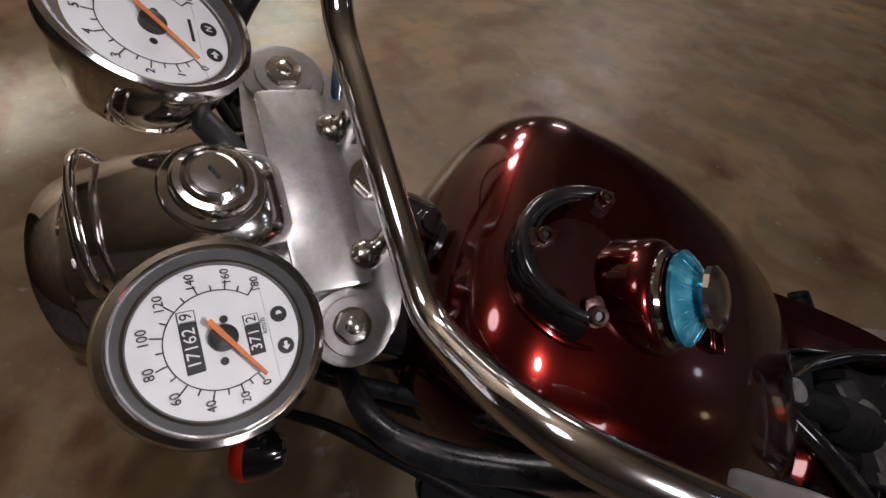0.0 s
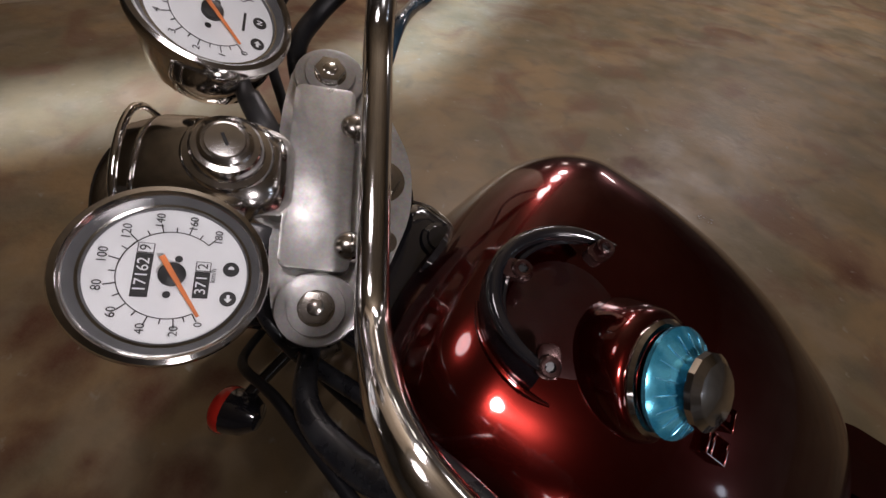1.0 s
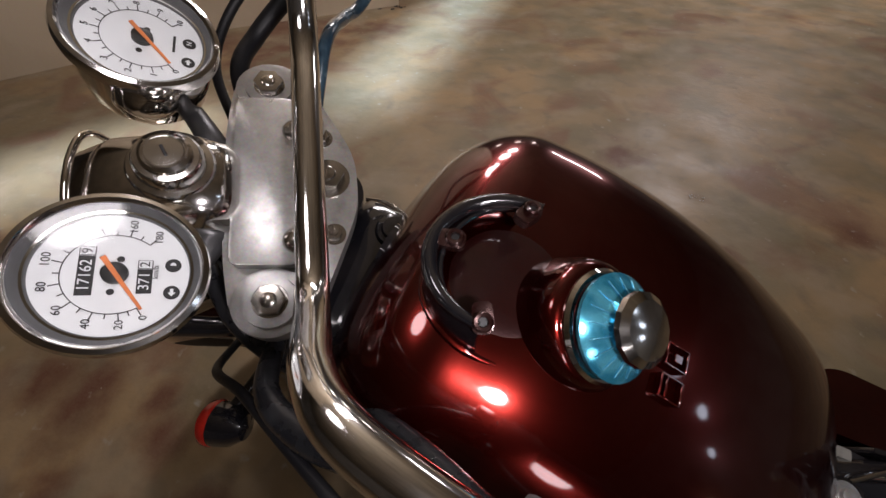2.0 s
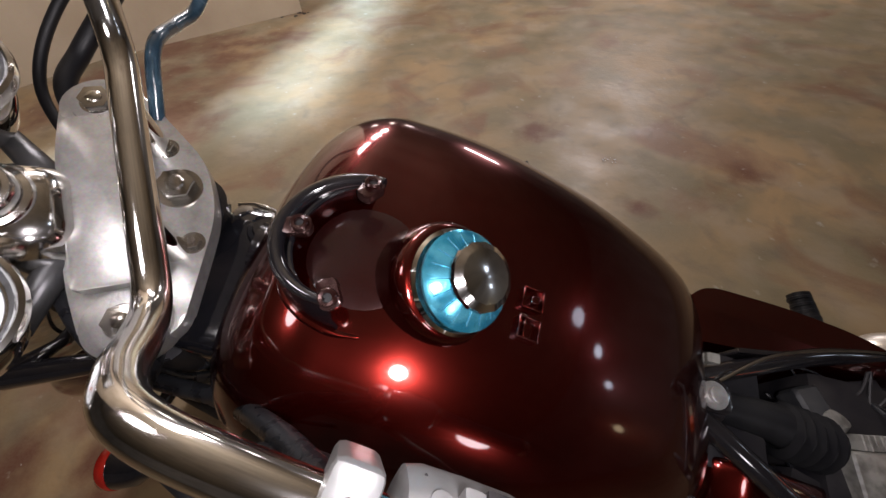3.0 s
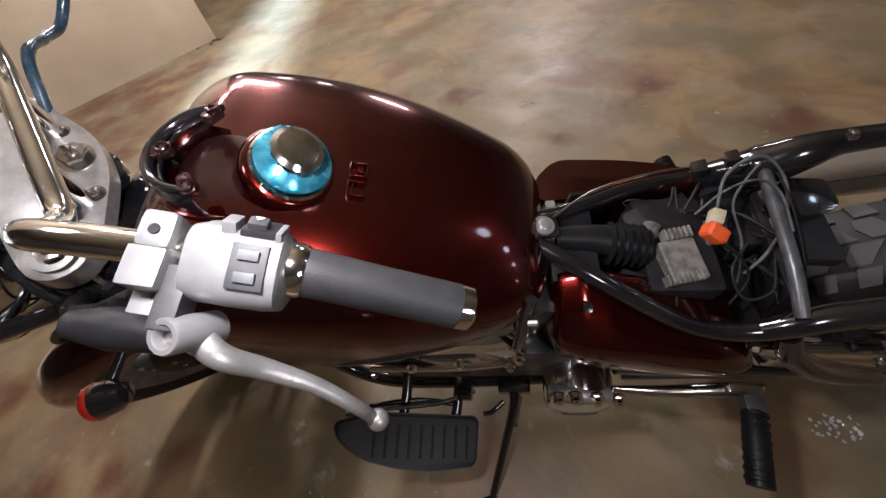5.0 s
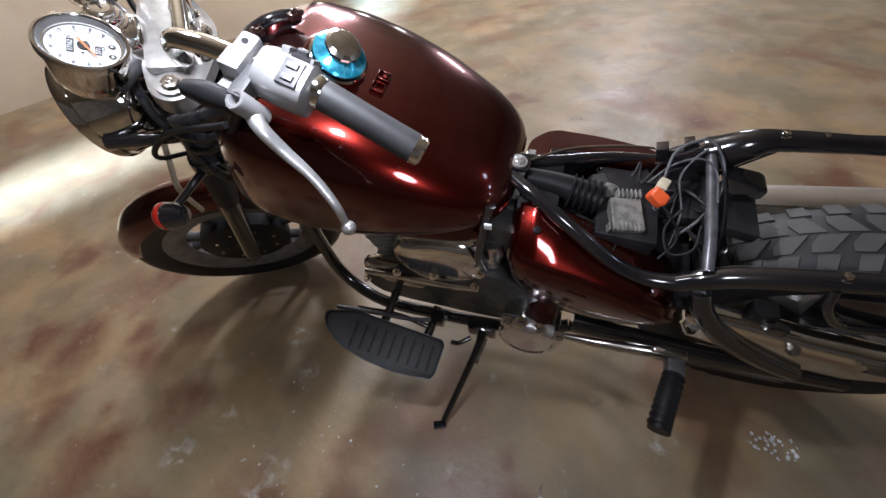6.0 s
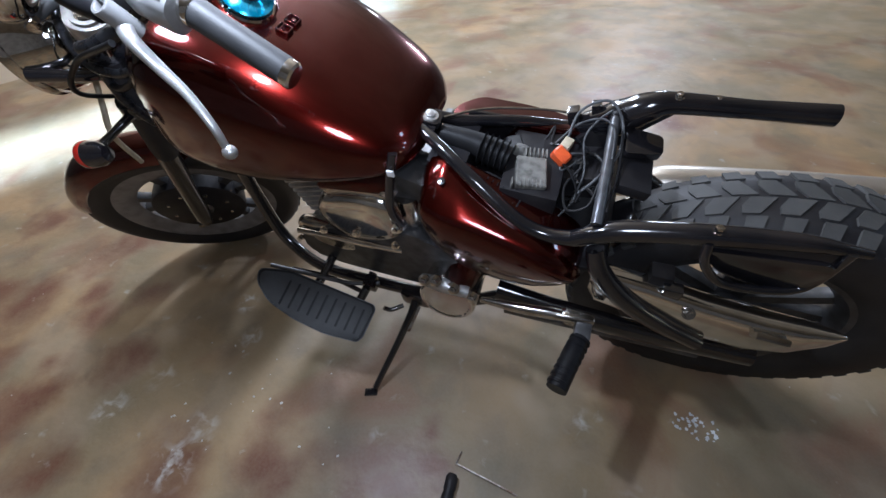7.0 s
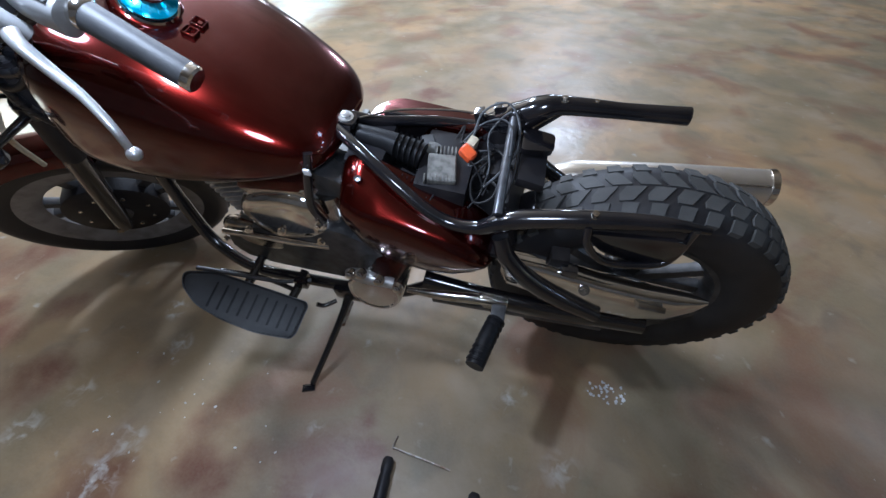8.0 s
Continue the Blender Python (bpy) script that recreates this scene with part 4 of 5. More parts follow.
part("seat_rail", tube([(0.25, 0.022, 0.668), (0.3, 0.045, 0.643), (0.4, 0.09, 0.618), (0.48, 0.112, 0.6), (0.56, 0.115, 0.6)], 0.0108, 16, 8), BLACK, frame_part)
part("seat_rail", tube([(0.25, -0.022, 0.672), (0.3, -0.056, 0.663), (0.36, -0.088, 0.637), (0.43, -0.112, 0.592), (0.48, -0.12, 0.573), (0.53, -0.122, 0.578), (0.565, -0.12, 0.6)], [0.0115, 0.0115, 0.0118, 0.0125, 0.013, 0.0135, 0.014], 16, 8), BLACK, frame_part)
# right-hand fender strut: pressed steel arm that rises and runs to the rear
part("fender_strut", tube([(0.5, 0.105, 0.612), (0.56, 0.09, 0.645), (0.6, 0.085, 0.675), (0.635, 0.088, 0.684), (0.74, 0.1, 0.676), (0.848, 0.108, 0.672)], [0.016, 0.028, 0.022, 0.0155, 0.013, 0.0145], 16, 8, flat=1.1), BLACK, frame_part, "black rear fender strut")
part("fender_strut", tube([(0.53, -0.122, 0.578), (0.562, -0.12, 0.598), (0.6, -0.116, 0.612), (0.7, -0.112, 0.63), (0.8, -0.108, 0.64), (0.875, -0.104, 0.634)], [0.014, 0.016, 0.017, 0.016, 0.013, 0.006], 16, 8), BLACK, frame_part, "black rear fender strut")
for x, y, z in ((0.636, 0.086, 0.697), (0.705, -0.113, 0.643), (0.69, 0.096, 0.688)):
    part("strut_bolt", hexbolt(axes((x, y, z), (0, 0, 1)), 0.006, 0.007, 1.4), WORN_CHROME, frame_part)
part("strut_gusset", slab(round_outline([(0.495, 0.597), (0.555, 0.652), (0.6, 0.69), (0.655, 0.69), (0.6, 0.635), (0.56, 0.582)], 0.008), -0.006, 0.006, Matrix(((1, 0, 0, 0), (0, 0, 1, 0.082), (0, 1, 0, 0), (0, 0, 0, 1))), 0.002), MATT, frame_part, "matt black gusset of the strut")
part("cross_tube", tube([(0.556, -0.118, 0.617), (0.556, -0.06, 0.637), (0.556, 0.02, 0.65), (0.556, 0.088, 0.66)], 0.0085, 16, 4), GREYSTEEL, frame_part, "bare grey cross tube")
hoop_line = [(0.7, -0.125, 0.628), (0.705, -0.138, 0.6), (0.735, -0.14, 0.565), (0.78, -0.135, 0.553), (0.83, -0.125, 0.556), (0.848, -0.118, 0.58), (0.852, -0.112, 0.64)]
part("side_hoop", tube(hoop_line, 0.0065, 14, 8), BLACK, frame_part, "black steel hoop beside the tyre")

part("head_shroud", block((0.085, 0.155, 0.12), pose(-0.222, -0.028, 0.772, 0, 12, 0), 0.03, seg=5), BLACK, frame_part, "glossy black shroud between yoke and tank")
part("shroud_rim", tube([(-0.255, 0.047, 0.822), (-0.232, 0.05, 0.823), (-0.205, 0.044, 0.82), (-0.193, 0.025, 0.822)], 0.0025, 8, 6), WORN_CHROME, frame_part)
part("steering_lock", lathe([(0.0, -0.06), (0.019, -0.06), (0.02, -0.004), (0.018, 0.0), (0.014, 0.001), (0.0125, 0.004), (0.0, 0.0045)], axes((-0.2, 0.02, 0.832), (0.3, 0.05, 1)), 24), BLACK, frame_part)

# -- engine --
engine = part("engine", slab(round_outline([(-0.085, 0.33), (0.0, 0.3), (0.2, 0.29), (0.36, 0.31), (0.37, 0.42), (0.24, 0.5), (0.1, 0.48), (-0.06, 0.43)], 0.03), -0.13, 0.13, Matrix(((1, 0, 0, 0), (0, 0, 1, 0), (0, 1, 0, 0), (0, 0, 0, 1))), 0.012), DARK_ALLOY, bike, "chrome and alloy single cylinder engine")
cyl = axes((0.03, 0, 0.44), (-0.28, 0, 0.96), (1, 0, 0))
for k in range(9):
    part("cooling_fin", slab(round_outline([(-0.075, -0.092), (0.075, -0.092), (0.075, 0.092), (-0.075, 0.092)], 0.025), 0.035 + k * 0.0145, 0.0385 + k * 0.0145, cyl, 0.0012), ALLOY, engine)
part("cylinder", lathe([(0, 0), (0.055, 0), (0.055, 0.165), (0, 0.165)], cyl, 30), DARK_ALLOY, engine)


def oval_cover(centre, rx, rz, depth, tilt, seg=40, dome=1.0):
    m = axes(centre, (0, -1, 0), (1, 0, 0)) @ pose(0, 0, 0, 0, 0, tilt)
    rings = []
    for f, h in ((1.0, 0.0), (1.03, depth * 0.25), (1.0, depth * 0.55), (0.93, depth * 0.8), (0.8, depth * 0.94), (0.55, depth), (0.2, depth * 1.02 * dome)):
        rings.append([m @ Vector((rx * f * math.copysign(abs(math.cos(t)) ** 0.8, math.cos(t)), rz * f * math.copysign(abs(math.sin(t)) ** 0.8, math.sin(t)), h)) for t in np.linspace(0, math.tau, seg, endpoint=False)])
    return loft(rings), m


bm, m = oval_cover((0.125, -0.085, 0.515), 0.1, 0.072, 0.055, 16)
top_cover = part("rocker_cover", bm, POLISH, engine, "polished chrome rocker cover")
part("cover_top", slab(round_outline([(-0.085, -0.05), (0.08, -0.05), (0.095, 0.03), (-0.06, 0.05)], 0.02), -0.01, 0.014, pose(0.135, -0.075, 0.6, 14, -6, 0), 0.006), POLISH, top_cover)
bm, m = oval_cover((0.02, -0.1, 0.405), 0.098, 0.05, 0.03, -6)
part("crankcase_cover", bm, WORN_CHROME, engine, "polished crankcase cover")
bm, m = oval_cover((0.15, -0.1, 0.415), 0.1, 0.05, 0.024, 12)
part("clutch_cover", bm, POLISH, engine)
part("case_ridge", tube([(-0.06, -0.135, 0.43), (0.03, -0.138, 0.44), (0.12, -0.136, 0.436), (0.2, -0.128, 0.43)], 0.008, 12, 5), CHROME, engine)
bm = lathe([(0.0, -0.02), (0.06, -0.02), (0.061, 0.085), (0.059, 0.092), (0.055, 0.096), (0.05, 0.0965), (0.048, 0.094), (0.0, 0.094)], axes((0.315, -0.105, 0.365), (0.0, -0.98, 0.18)), 48)
sprocket = part("sprocket_cover", bm, POLISH, engine, "chrome sprocket cover with bright bolts")
part("cover_step", tube([(0.262, -0.178, 0.42), (0.31, -0.184, 0.428), (0.36, -0.182, 0.415)], [0.012, 0.016, 0.012], 14, 5), ALLOY, sprocket)
for x, z in ((0.275, 0.44), (0.3, 0.45), (0.335, 0.435), (0.372, 0.415)):
    part("cover_bolt", hexbolt(axes((x, -0.188, z), (0, -0.8, 0.6)), 0.008, 0.015, 1.6), CHROME, engine)
for x, z in ((0.03, 0.47), (0.115, 0.485), (0.2, 0.47), (0.215, 0.53), (-0.06, 0.41)):
    part("cover_bolt", hexbolt(axes((x, -0.142, z), (0, -0.9, 0.4)), 0.006, 0.01, 1.5), CHROME, engine)
part("carburettor", block((0.07, 0.08, 0.08), pose(0.235, -0.06, 0.585, 0, 20, 0), 0.015), DARK_ALLOY, engine)
part("carburettor_bowl", lathe([(0, 0.03), (0.03, 0.03), (0.033, 0.0), (0.03, -0.04), (0, -0.045)], pose(0.225, -0.085, 0.545), 24), WORN_CHROME, engine)
part("intake_hose", tube([(0.19, -0.03, 0.6), (0.24, -0.04, 0.605), (0.29, -0.035, 0.6)], [0.02, 0.023, 0.021], 18, 5), RUBBER, engine)
part("breather_hose", tube([(0.235, -0.105, 0.69), (0.225, -0.125, 0.64), (0.215, -0.135, 0.58), (0.22, -0.13, 0.53)], 0.008, 14, 6), BLACK, engine)
part("hose_clip", block((0.012, 0.004, 0.012), pose(0.235, -0.128, 0.668), 0.001), WHITE_DIAL, engine)
part("exhaust_header", tube([(-0.06, 0.05, 0.53), (-0.15, 0.09, 0.5), (-0.17, 0.15, 0.38), (-0.1, 0.19, 0.28), (0.1, 0.2, 0.25), (0.4, 0.215, 0.28), (0.6, 0.225, 0.33)], 0.021, 18, 8), CHROME, engine)

# -- side covers --
def left_side_cover(label):
    """Pressed steel cover: a nearly flat top that rolls over a long crest into an upright side."""
    stations = (
        # x, inner top, crest out, crest height, foot height
        (0.257, 0.594, 0.085, 0.575, 0.53), (0.262, 0.624, 0.11, 0.594, 0.48), (0.275, 0.642, 0.131, 0.604, 0.438), (0.305, 0.65, 0.143, 0.604, 0.4),
        (0.34, 0.638, 0.148, 0.597, 0.38), (0.38, 0.618, 0.15, 0.587, 0.37), (0.43, 0.594, 0.155, 0.574, 0.376), (0.48, 0.572, 0.158, 0.558, 0.395),
        (0.52, 0.546, 0.154, 0.534, 0.424), (0.545, 0.517, 0.142, 0.508, 0.45), (0.556, 0.494, 0.12, 0.489, 0.469))
    smooth = spline([Vector((s[0], s[1], 0)) for s in stations], 4)
    rings = []
    for k, p in enumerate(smooth):
        u = k / 4
        a = min(int(u), len(stations) - 2)
        f = u - a
        top, out, crest, foot = (stations[a][c] * (1 - f) + stations[a + 1][c] * f for c in (1, 2, 3, 4))
        tall = crest - foot
        line = [(0.05, top - 0.012), (0.056, top), (0.056 + (out - 0.056) * 0.5, top * 0.52 + crest * 0.48 + 0.003), (out - 0.012, crest + 0.005), (out + 0.002, crest - 0.008),
                (out + 0.01, crest - tall * 0.16), (out + 0.008, crest - tall * 0.38), (out - 0.006, crest - tall * 0.68), (out - 0.03, foot + tall * 0.06), (out - 0.05, foot), (0.03, foot + 0.004)]
        rings.append([(p.x, -q.x, q.y) for q in spline([Vector((y, z, 0)) for y, z in line], 4)])
    return part("side_cover", loft(rings), RED, bike, label, sharp=70)


left_cover = left_side_cover("dark candy red side cover with a long crest")
right_top = round_outline([(0.258, 0.1), (0.262, 0.135), (0.298, 0.176), (0.397, 0.16), (0.469, 0.138), (0.515, 0.11), (0.515, 0.085), (0.27, 0.085)], 0.036, 7)
cover_tilt = pose(0, 0.1, 0.6, -8) @ pose(0, -0.1, -0.6)
right_cover = part("side_cover", slab(right_top, 0.45, 0.61, cover_tilt, 0.011, seg=5), RED, bike, "dark candy red boxy side cover", sharp=60)
# highlight on the rounded edge, built as a thin bright tube
part("edge_glint", tube([cover_tilt @ Vector((x, y, 0.598)) for x, y in right_top[2:30]], 0.0022, 8, 1), WORN_CHROME, right_cover, "thin bright tube standing in for the rounded edge's glint")
part("cover_lock", lathe([(0, 0), (0.007, 0), (0.0065, 0.004), (0, 0.0045)], axes((0.308, -0.1, 0.636), (0, -0.35, 0.94)), 18), BLACK, left_cover)
part("cover_lug", block((0.014, 0.012, 0.016), pose(0.275, 0.05, 0.65), 0.003), BATTERY, frame_part)

# -- bay under the missing seat --
part("rubber_boot", tube([(0.275, 0.0, 0.648), (0.33, 0.0, 0.636), (0.37, -0.005, 0.624), (0.4, -0.01, 0.617)], [0.017, 0.02, 0.025, 0.026], 22, 6), RUBBER, frame_part, "black rubber intake boot")
corr = bmesh.new()
for k in range(5):
    hoop([(0.022, -0.003), (0.031, 0.0), (0.022, 0.003)], axes((0.35 + 0.0105 * k, -0.005 - 0.001 * k, 0.628 - 0.002 * k), (1, -0.08, -0.2)), 24, corr)
part("boot_rib", corr, RUBBER, frame_part)
box = part("air_box", block((0.1, 0.15, 0.1), pose(0.44, 0, 0.56, 0, 6, 0), 0.012), MATT, frame_part)
tank2 = part("overflow_bottle", block((0.052, 0.06, 0.078), pose(0.436, -0.031, 0.586, 8, 10, 12), 0.006, seg=3), BATTERY, frame_part, "dusty grey white plastic bottle with comb ribs")
for k in range(8):
    part("bottle_rib", block((0.0026, 0.014, 0.02), pose(0.416 + 0.0065 * k, -0.0635 + 0.0014 * k, 0.617 - 0.0011 * k, 8, 10, 12), 0.0008, seg=1), BATTERY, tank2)
for k in range(6):
    part("bottle_rib", block((0.0026, 0.016, 0.018), pose(0.425 + 0.0068 * k, 0.0015 + 0.0014 * k, 0.624 - 0.0011 * k, 8, 10, 12), 0.0008, seg=1), BATTERY, tank2)
part("bottle_neck", lathe([(0.0, -0.02), (0.013, -0.018), (0.0155, -0.006), (0.013, 0.01), (0.011, 0.02), (0.0, 0.022)], pose(0.412, 0.014, 0.604, -30, 14, 0), 20), BATTERY, tank2)
part("regulator", block((0.03, 0.044, 0.04), pose(0.4, 0.036, 0.596, 0, 0, 24), 0.01, seg=3), GREYPLASTIC, frame_part)
fins = part("rectifier", block((0.075, 0.02, 0.05), pose(0.395, -0.055, 0.58, 0, 12, -14), 0.003), MATT, frame_part)
for k in range(9):
    part("rectifier_fin", block((0.003, 0.028, 0.046), pose(0.362 + 0.0085 * k, -0.058 - 0.002 * k, 0.584 - 0.0018 * k, 0, 12, -14), 0.0008, seg=1), MATT, fins)
plug = part("wiring_plug", block((0.03, 0.021, 0.024), pose(0.484, -0.004, 0.634, 12, 25, -28), 0.0085, seg=3), ORANGE, frame_part, "bright orange wiring plug")
part("plug_socket", block((0.016, 0.02, 0.018), pose(0.489, 0.017, 0.64, 12, 10, -20), 0.003), CREAM, plug, "cream plug socket")
part("relay", block((0.045, 0.035, 0.04), pose(0.46, 0.062, 0.585, 0, 0, 18), 0.004), MATT, frame_part)
# plain dark block added so no floor shows through under the covers
part("cover_filler", block((0.22, 0.13, 0.2), pose(0.4, 0, 0.42), 0.012), MATT, frame_part, "plain black filler block added between the side covers")
part("bay_tray", block((0.25, 0.25, 0.012), pose(0.45, 0, 0.49, 0, -4, 0), 0.003), MATT, frame_part)
part("bay_wall", block((0.012, 0.17, 0.13), pose(0.578, 0, 0.545, 0, -12, 0), 0.004), MATT, frame_part)
part("inner_fender", block((0.05, 0.1, 0.02), pose(0.6, 0.0, 0.62, 0, 14, 0), 0.006), MATT, frame_part)
part("tail_bracket", slab(round_outline([(-0.03, -0.03), (0.03, -0.022), (0.038, 0.022), (-0.02, 0.032)], 0.008), -0.006, 0.006, pose(0.6, 0.035, 0.642, 0, 12, 10), 0.002), BLACK, frame_part)
rng = random.Random(4)
loops = [
    [(0.488, 0.02, 0.645), (0.5, 0.06, 0.675), (0.54, 0.075, 0.688), (0.566, 0.05, 0.67), (0.57, 0.01, 0.64), (0.545, -0.03, 0.62), (0.52, -0.05, 0.6)],
    [(0.484, -0.01, 0.63), (0.505, -0.035, 0.63), (0.52, -0.06, 0.605), (0.5, -0.085, 0.58)],
    [(0.47, 0.03, 0.63), (0.5, 0.045, 0.66), (0.535, 0.05, 0.672), (0.556, 0.03, 0.668), (0.56, -0.02, 0.655)],
    [(0.52, -0.02, 0.63), (0.5, -0.05, 0.615), (0.51, -0.085, 0.6), (0.54, -0.08, 0.61), (0.55, -0.04, 0.62)],
    [(0.55, 0.08, 0.668), (0.53, 0.06, 0.66), (0.515, 0.035, 0.64), (0.525, -0.01, 0.61), (0.515, -0.06, 0.585)],
    [(0.56, 0.06, 0.672), (0.572, 0.02, 0.655), (0.572, -0.05, 0.635), (0.56, -0.1, 0.618), (0.54, -0.118, 0.6)],
]
for k, pts in enumerate(loops):
    part("wire", tube(pts, (0.0022, 0.0018, 0.0016)[k % 3], 8, 8), WIRE if k % 2 == 0 else RUBBER, frame_part)
for k in range(16):
    x, y = rng.uniform(0.4, 0.55), rng.uniform(-0.085, 0.08)
    z = 0.575 + 0.1 * (y + 0.085) * 0.3 + rng.uniform(0, 0.02)
    pts = [(x, y, z)]
    for _ in range(4):
        pts.append((min(max(pts[-1][0] + rng.uniform(-0.035, 0.04), 0.385), 0.565), min(max(pts[-1][1] + rng.uniform(-0.05, 0.05), -0.095), 0.09), min(max(pts[-1][2] + rng.uniform(-0.02, 0.02), 0.56), 0.625)))
    part("wire", tube(pts, rng.choice((0.0016, 0.0022, 0.003)), 7, 6), rng.choice((WIRE, RUBBER, MATT, GREYPLASTIC, BLUEWIRE)), frame_part)
for k in range(7):
    x, y = rng.uniform(0.39, 0.55), rng.uniform(-0.09, 0.08)
    part("connector", block((rng.uniform(0.012, 0.026), rng.uniform(0.01, 0.02), 0.016), pose(x, y, 0.588 + 0.2 * (y + 0.05) * 0.3, rng.uniform(-20, 20), rng.uniform(-20, 20), rng.uniform(0, 90)), 0.002), rng.choice((MATT, GREYPLASTIC, DARK_ALLOY)), frame_part)
for y in (-1, 1):
    part("bay_side", block((0.25, 0.006, 0.085), pose(0.415, 0.095 if y > 0 else -0.062, 0.578 if y > 0 else 0.53, 0, 14 if y > 0 else 24, 0) @ pose(0, 0, 0, 0, 0, 12 * y), 0.002), BLACK, frame_part)
for k in range(5):
    part("boot_tick", block((0.0025, 0.002, 0.014), pose(0.375 + 0.009 * k, -0.062 - 0.002 * k, 0.617 - 0.003 * k, 12, 20, 0), 0.0006, seg=1), MATT, frame_part)
# two more dark blocks, added to close gaps that showed the floor
part("bay_back", block((0.09, 0.12, 0.05), pose(0.525, 0.055, 0.565, 0, -6, 0), 0.01), MATT, frame_part)
part("bay_front", block((0.07, 0.13, 0.1), pose(0.292, 0.0, 0.588, 0, 10, 0), 0.012), MATT, frame_part)
part("seat_hook", block((0.02, 0.02, 0.028), pose(0.49, 0.098, 0.636, 0, -14, 0), 0.003), BLACK, frame_part)
part("seat_hook", block((0.016, 0.018, 0.022), pose(0.525, 0.098, 0.655, 0, -14, 0), 0.003), BLACK, frame_part)
part("seat_wire", tube([(0.275, 0.022, 0.665), (0.34, 0.068, 0.655), (0.43, 0.098, 0.642), (0.5, 0.11, 0.63)], 0.0022, 8, 6), WORN_CHROME, frame_part)

# -- swing arm, chain guard, shock absorbers --
for y in (-1, 1):
    arm = part("swing_arm", tube([(0.4, 0.11 * y, 0.31), (0.55, 0.115 * y, 0.295), (0.7, 0.118 * y, 0.29), (0.9, 0.118 * y, 0.3)], [0.022, 0.02, 0.02, 0.018], 16, 5, flat=1.3), BLACK, bike, "black swing arm")
hp = [(x, z) for x, y, z in hoop_line[1:-1]] + [(0.85, 0.625), (0.71, 0.612)]
part("splash_plate", slab(round_outline(hp, 0.02), -0.004, 0.004, Matrix(((1, 0, 0, 0), (0, 0, 1, -0.122), (0, 1, 0, 0), (0, 0, 0, 1))), 0.002), BLACK, frame_part)
guard_rings = []
for x, zc, hh, w in ((0.575, 0.46, 0.02, 0.012), (0.59, 0.455, 0.048, 0.024), (0.66, 0.44, 0.055, 0.027), (0.76, 0.415, 0.055, 0.028), (0.85, 0.405, 0.052, 0.028), (0.905, 0.412, 0.042, 0.024), (0.945, 0.43, 0.02, 0.013), (0.962, 0.442, 0.005, 0.004)):
    guard_rings.append([(x, -0.118 + w * math.copysign(abs(math.cos(t)) ** 0.7, math.cos(t)), zc + hh * math.copysign(abs(math.sin(t)) ** 0.7, math.sin(t))) for t in np.linspace(0, math.tau, 28, endpoint=False)])
guard = part("chain_guard", loft(guard_rings), POLISH, bike, "long chrome chain guard with a pointed tail")
part("axle_cap", block((0.05, 0.012, 0.022), pose(0.86, -0.147, 0.44, 30, 4, 0), 0.005), WORN_CHROME, guard)
part("guard_bolt", hexbolt(axes((0.735, -0.145, 0.46), (0, -0.7, 0.7)), 0.007, 0.01, 1.5), WORN_CHROME, guard)
part("guard_bracket", block((0.03, 0.02, 0.03), pose(0.7, -0.125, 0.485), 0.004), BLACK, guard)
part("caliper_block", block((0.035, 0.03, 0.03), pose(0.68, -0.105, 0.497), 0.004), MATT, guard)
part("chain", block((0.4, 0.012, 0.018), pose(0.62, -0.128, 0.262, 0, -2, 0), 0.004), DARK_ALLOY, guard)
part("drum", lathe([(0, 0.0), (0.09, 0.0), (0.095, 0.02), (0.09, 0.04), (0, 0.044)], RW @ pose(0, -0.06, 0, 90, 0, 0), 36), DARK_ALLOY, guard)

# -- exhaust --
muff = part("muffler", tube([(0.6, 0.225, 0.335), (0.66, 0.23, 0.352), (0.72, 0.235, 0.366), (0.95, 0.24, 0.386), (1.15, 0.243, 0.402)], [0.02, 0.028, 0.042, 0.044, 0.041], 30, 8), MUFFLER, bike, "long chrome muffler")
part("muffler_tip", hoop([(0.034, -0.004), (0.043, -0.004), (0.044, 0.01), (0.038, 0.012)], axes((1.15, 0.243, 0.402), (0.2, 0.003, 0.016)), 30), CHROME, muff)
part("muffler_seam", tube([(0.72, 0.205, 0.398), (0.95, 0.21, 0.419), (1.14, 0.214, 0.433)], 0.0025, 8, 4), WORN_CHROME, muff)

# -- foot controls --
board_m = axes((0.0, -0.255, 0.3), (0.345, -0.2, 0.92), (0.93, 0, -0.35))
board_outline = round_outline([(-0.168, 0.03), (-0.156, -0.002), (-0.11, -0.034), (-0.04, -0.05), (0.04, -0.055), (0.118, -0.045), (0.126, -0.03), (0.128, 0.04), (0.12, 0.05), (-0.1, 0.052)], 0.02, 5)
board = part("floorboard", slab(board_outline, -0.003, 0.003, board_m, 0.0015), RUBBER, bike, "black rubber-topped floorboard")
part("board_trim", tube([board_m @ Vector((x, y, 0.004)) for x, y in board_outline + board_outline[:1]], 0.001, 8, 1), GREYSTEEL, board, "thin steel edge round the floorboard")
pad = part("rubber_pad", slab([(x * 0.95, (y - 0.002) * 0.93) for x, y in board_outline], 0.004, 0.009, board_m, 0.002), GRIP, board, "worn grey rubber pad")
for k in range(9):
    part("pad_rib", block((0.006, 0.062, 0.0022), board_m @ pose(-0.085 + 0.0235 * k, 0.0, 0.0087), 0.001, seg=1), RUBBER, board)
part("board_rod", tube([board_m @ Vector((-0.1, 0.06, -0.01)), board_m @ Vector((0.0, 0.075, -0.012)), board_m @ Vector((0.09, 0.07, -0.012))], 0.006, 12, 4), BLACK, board)
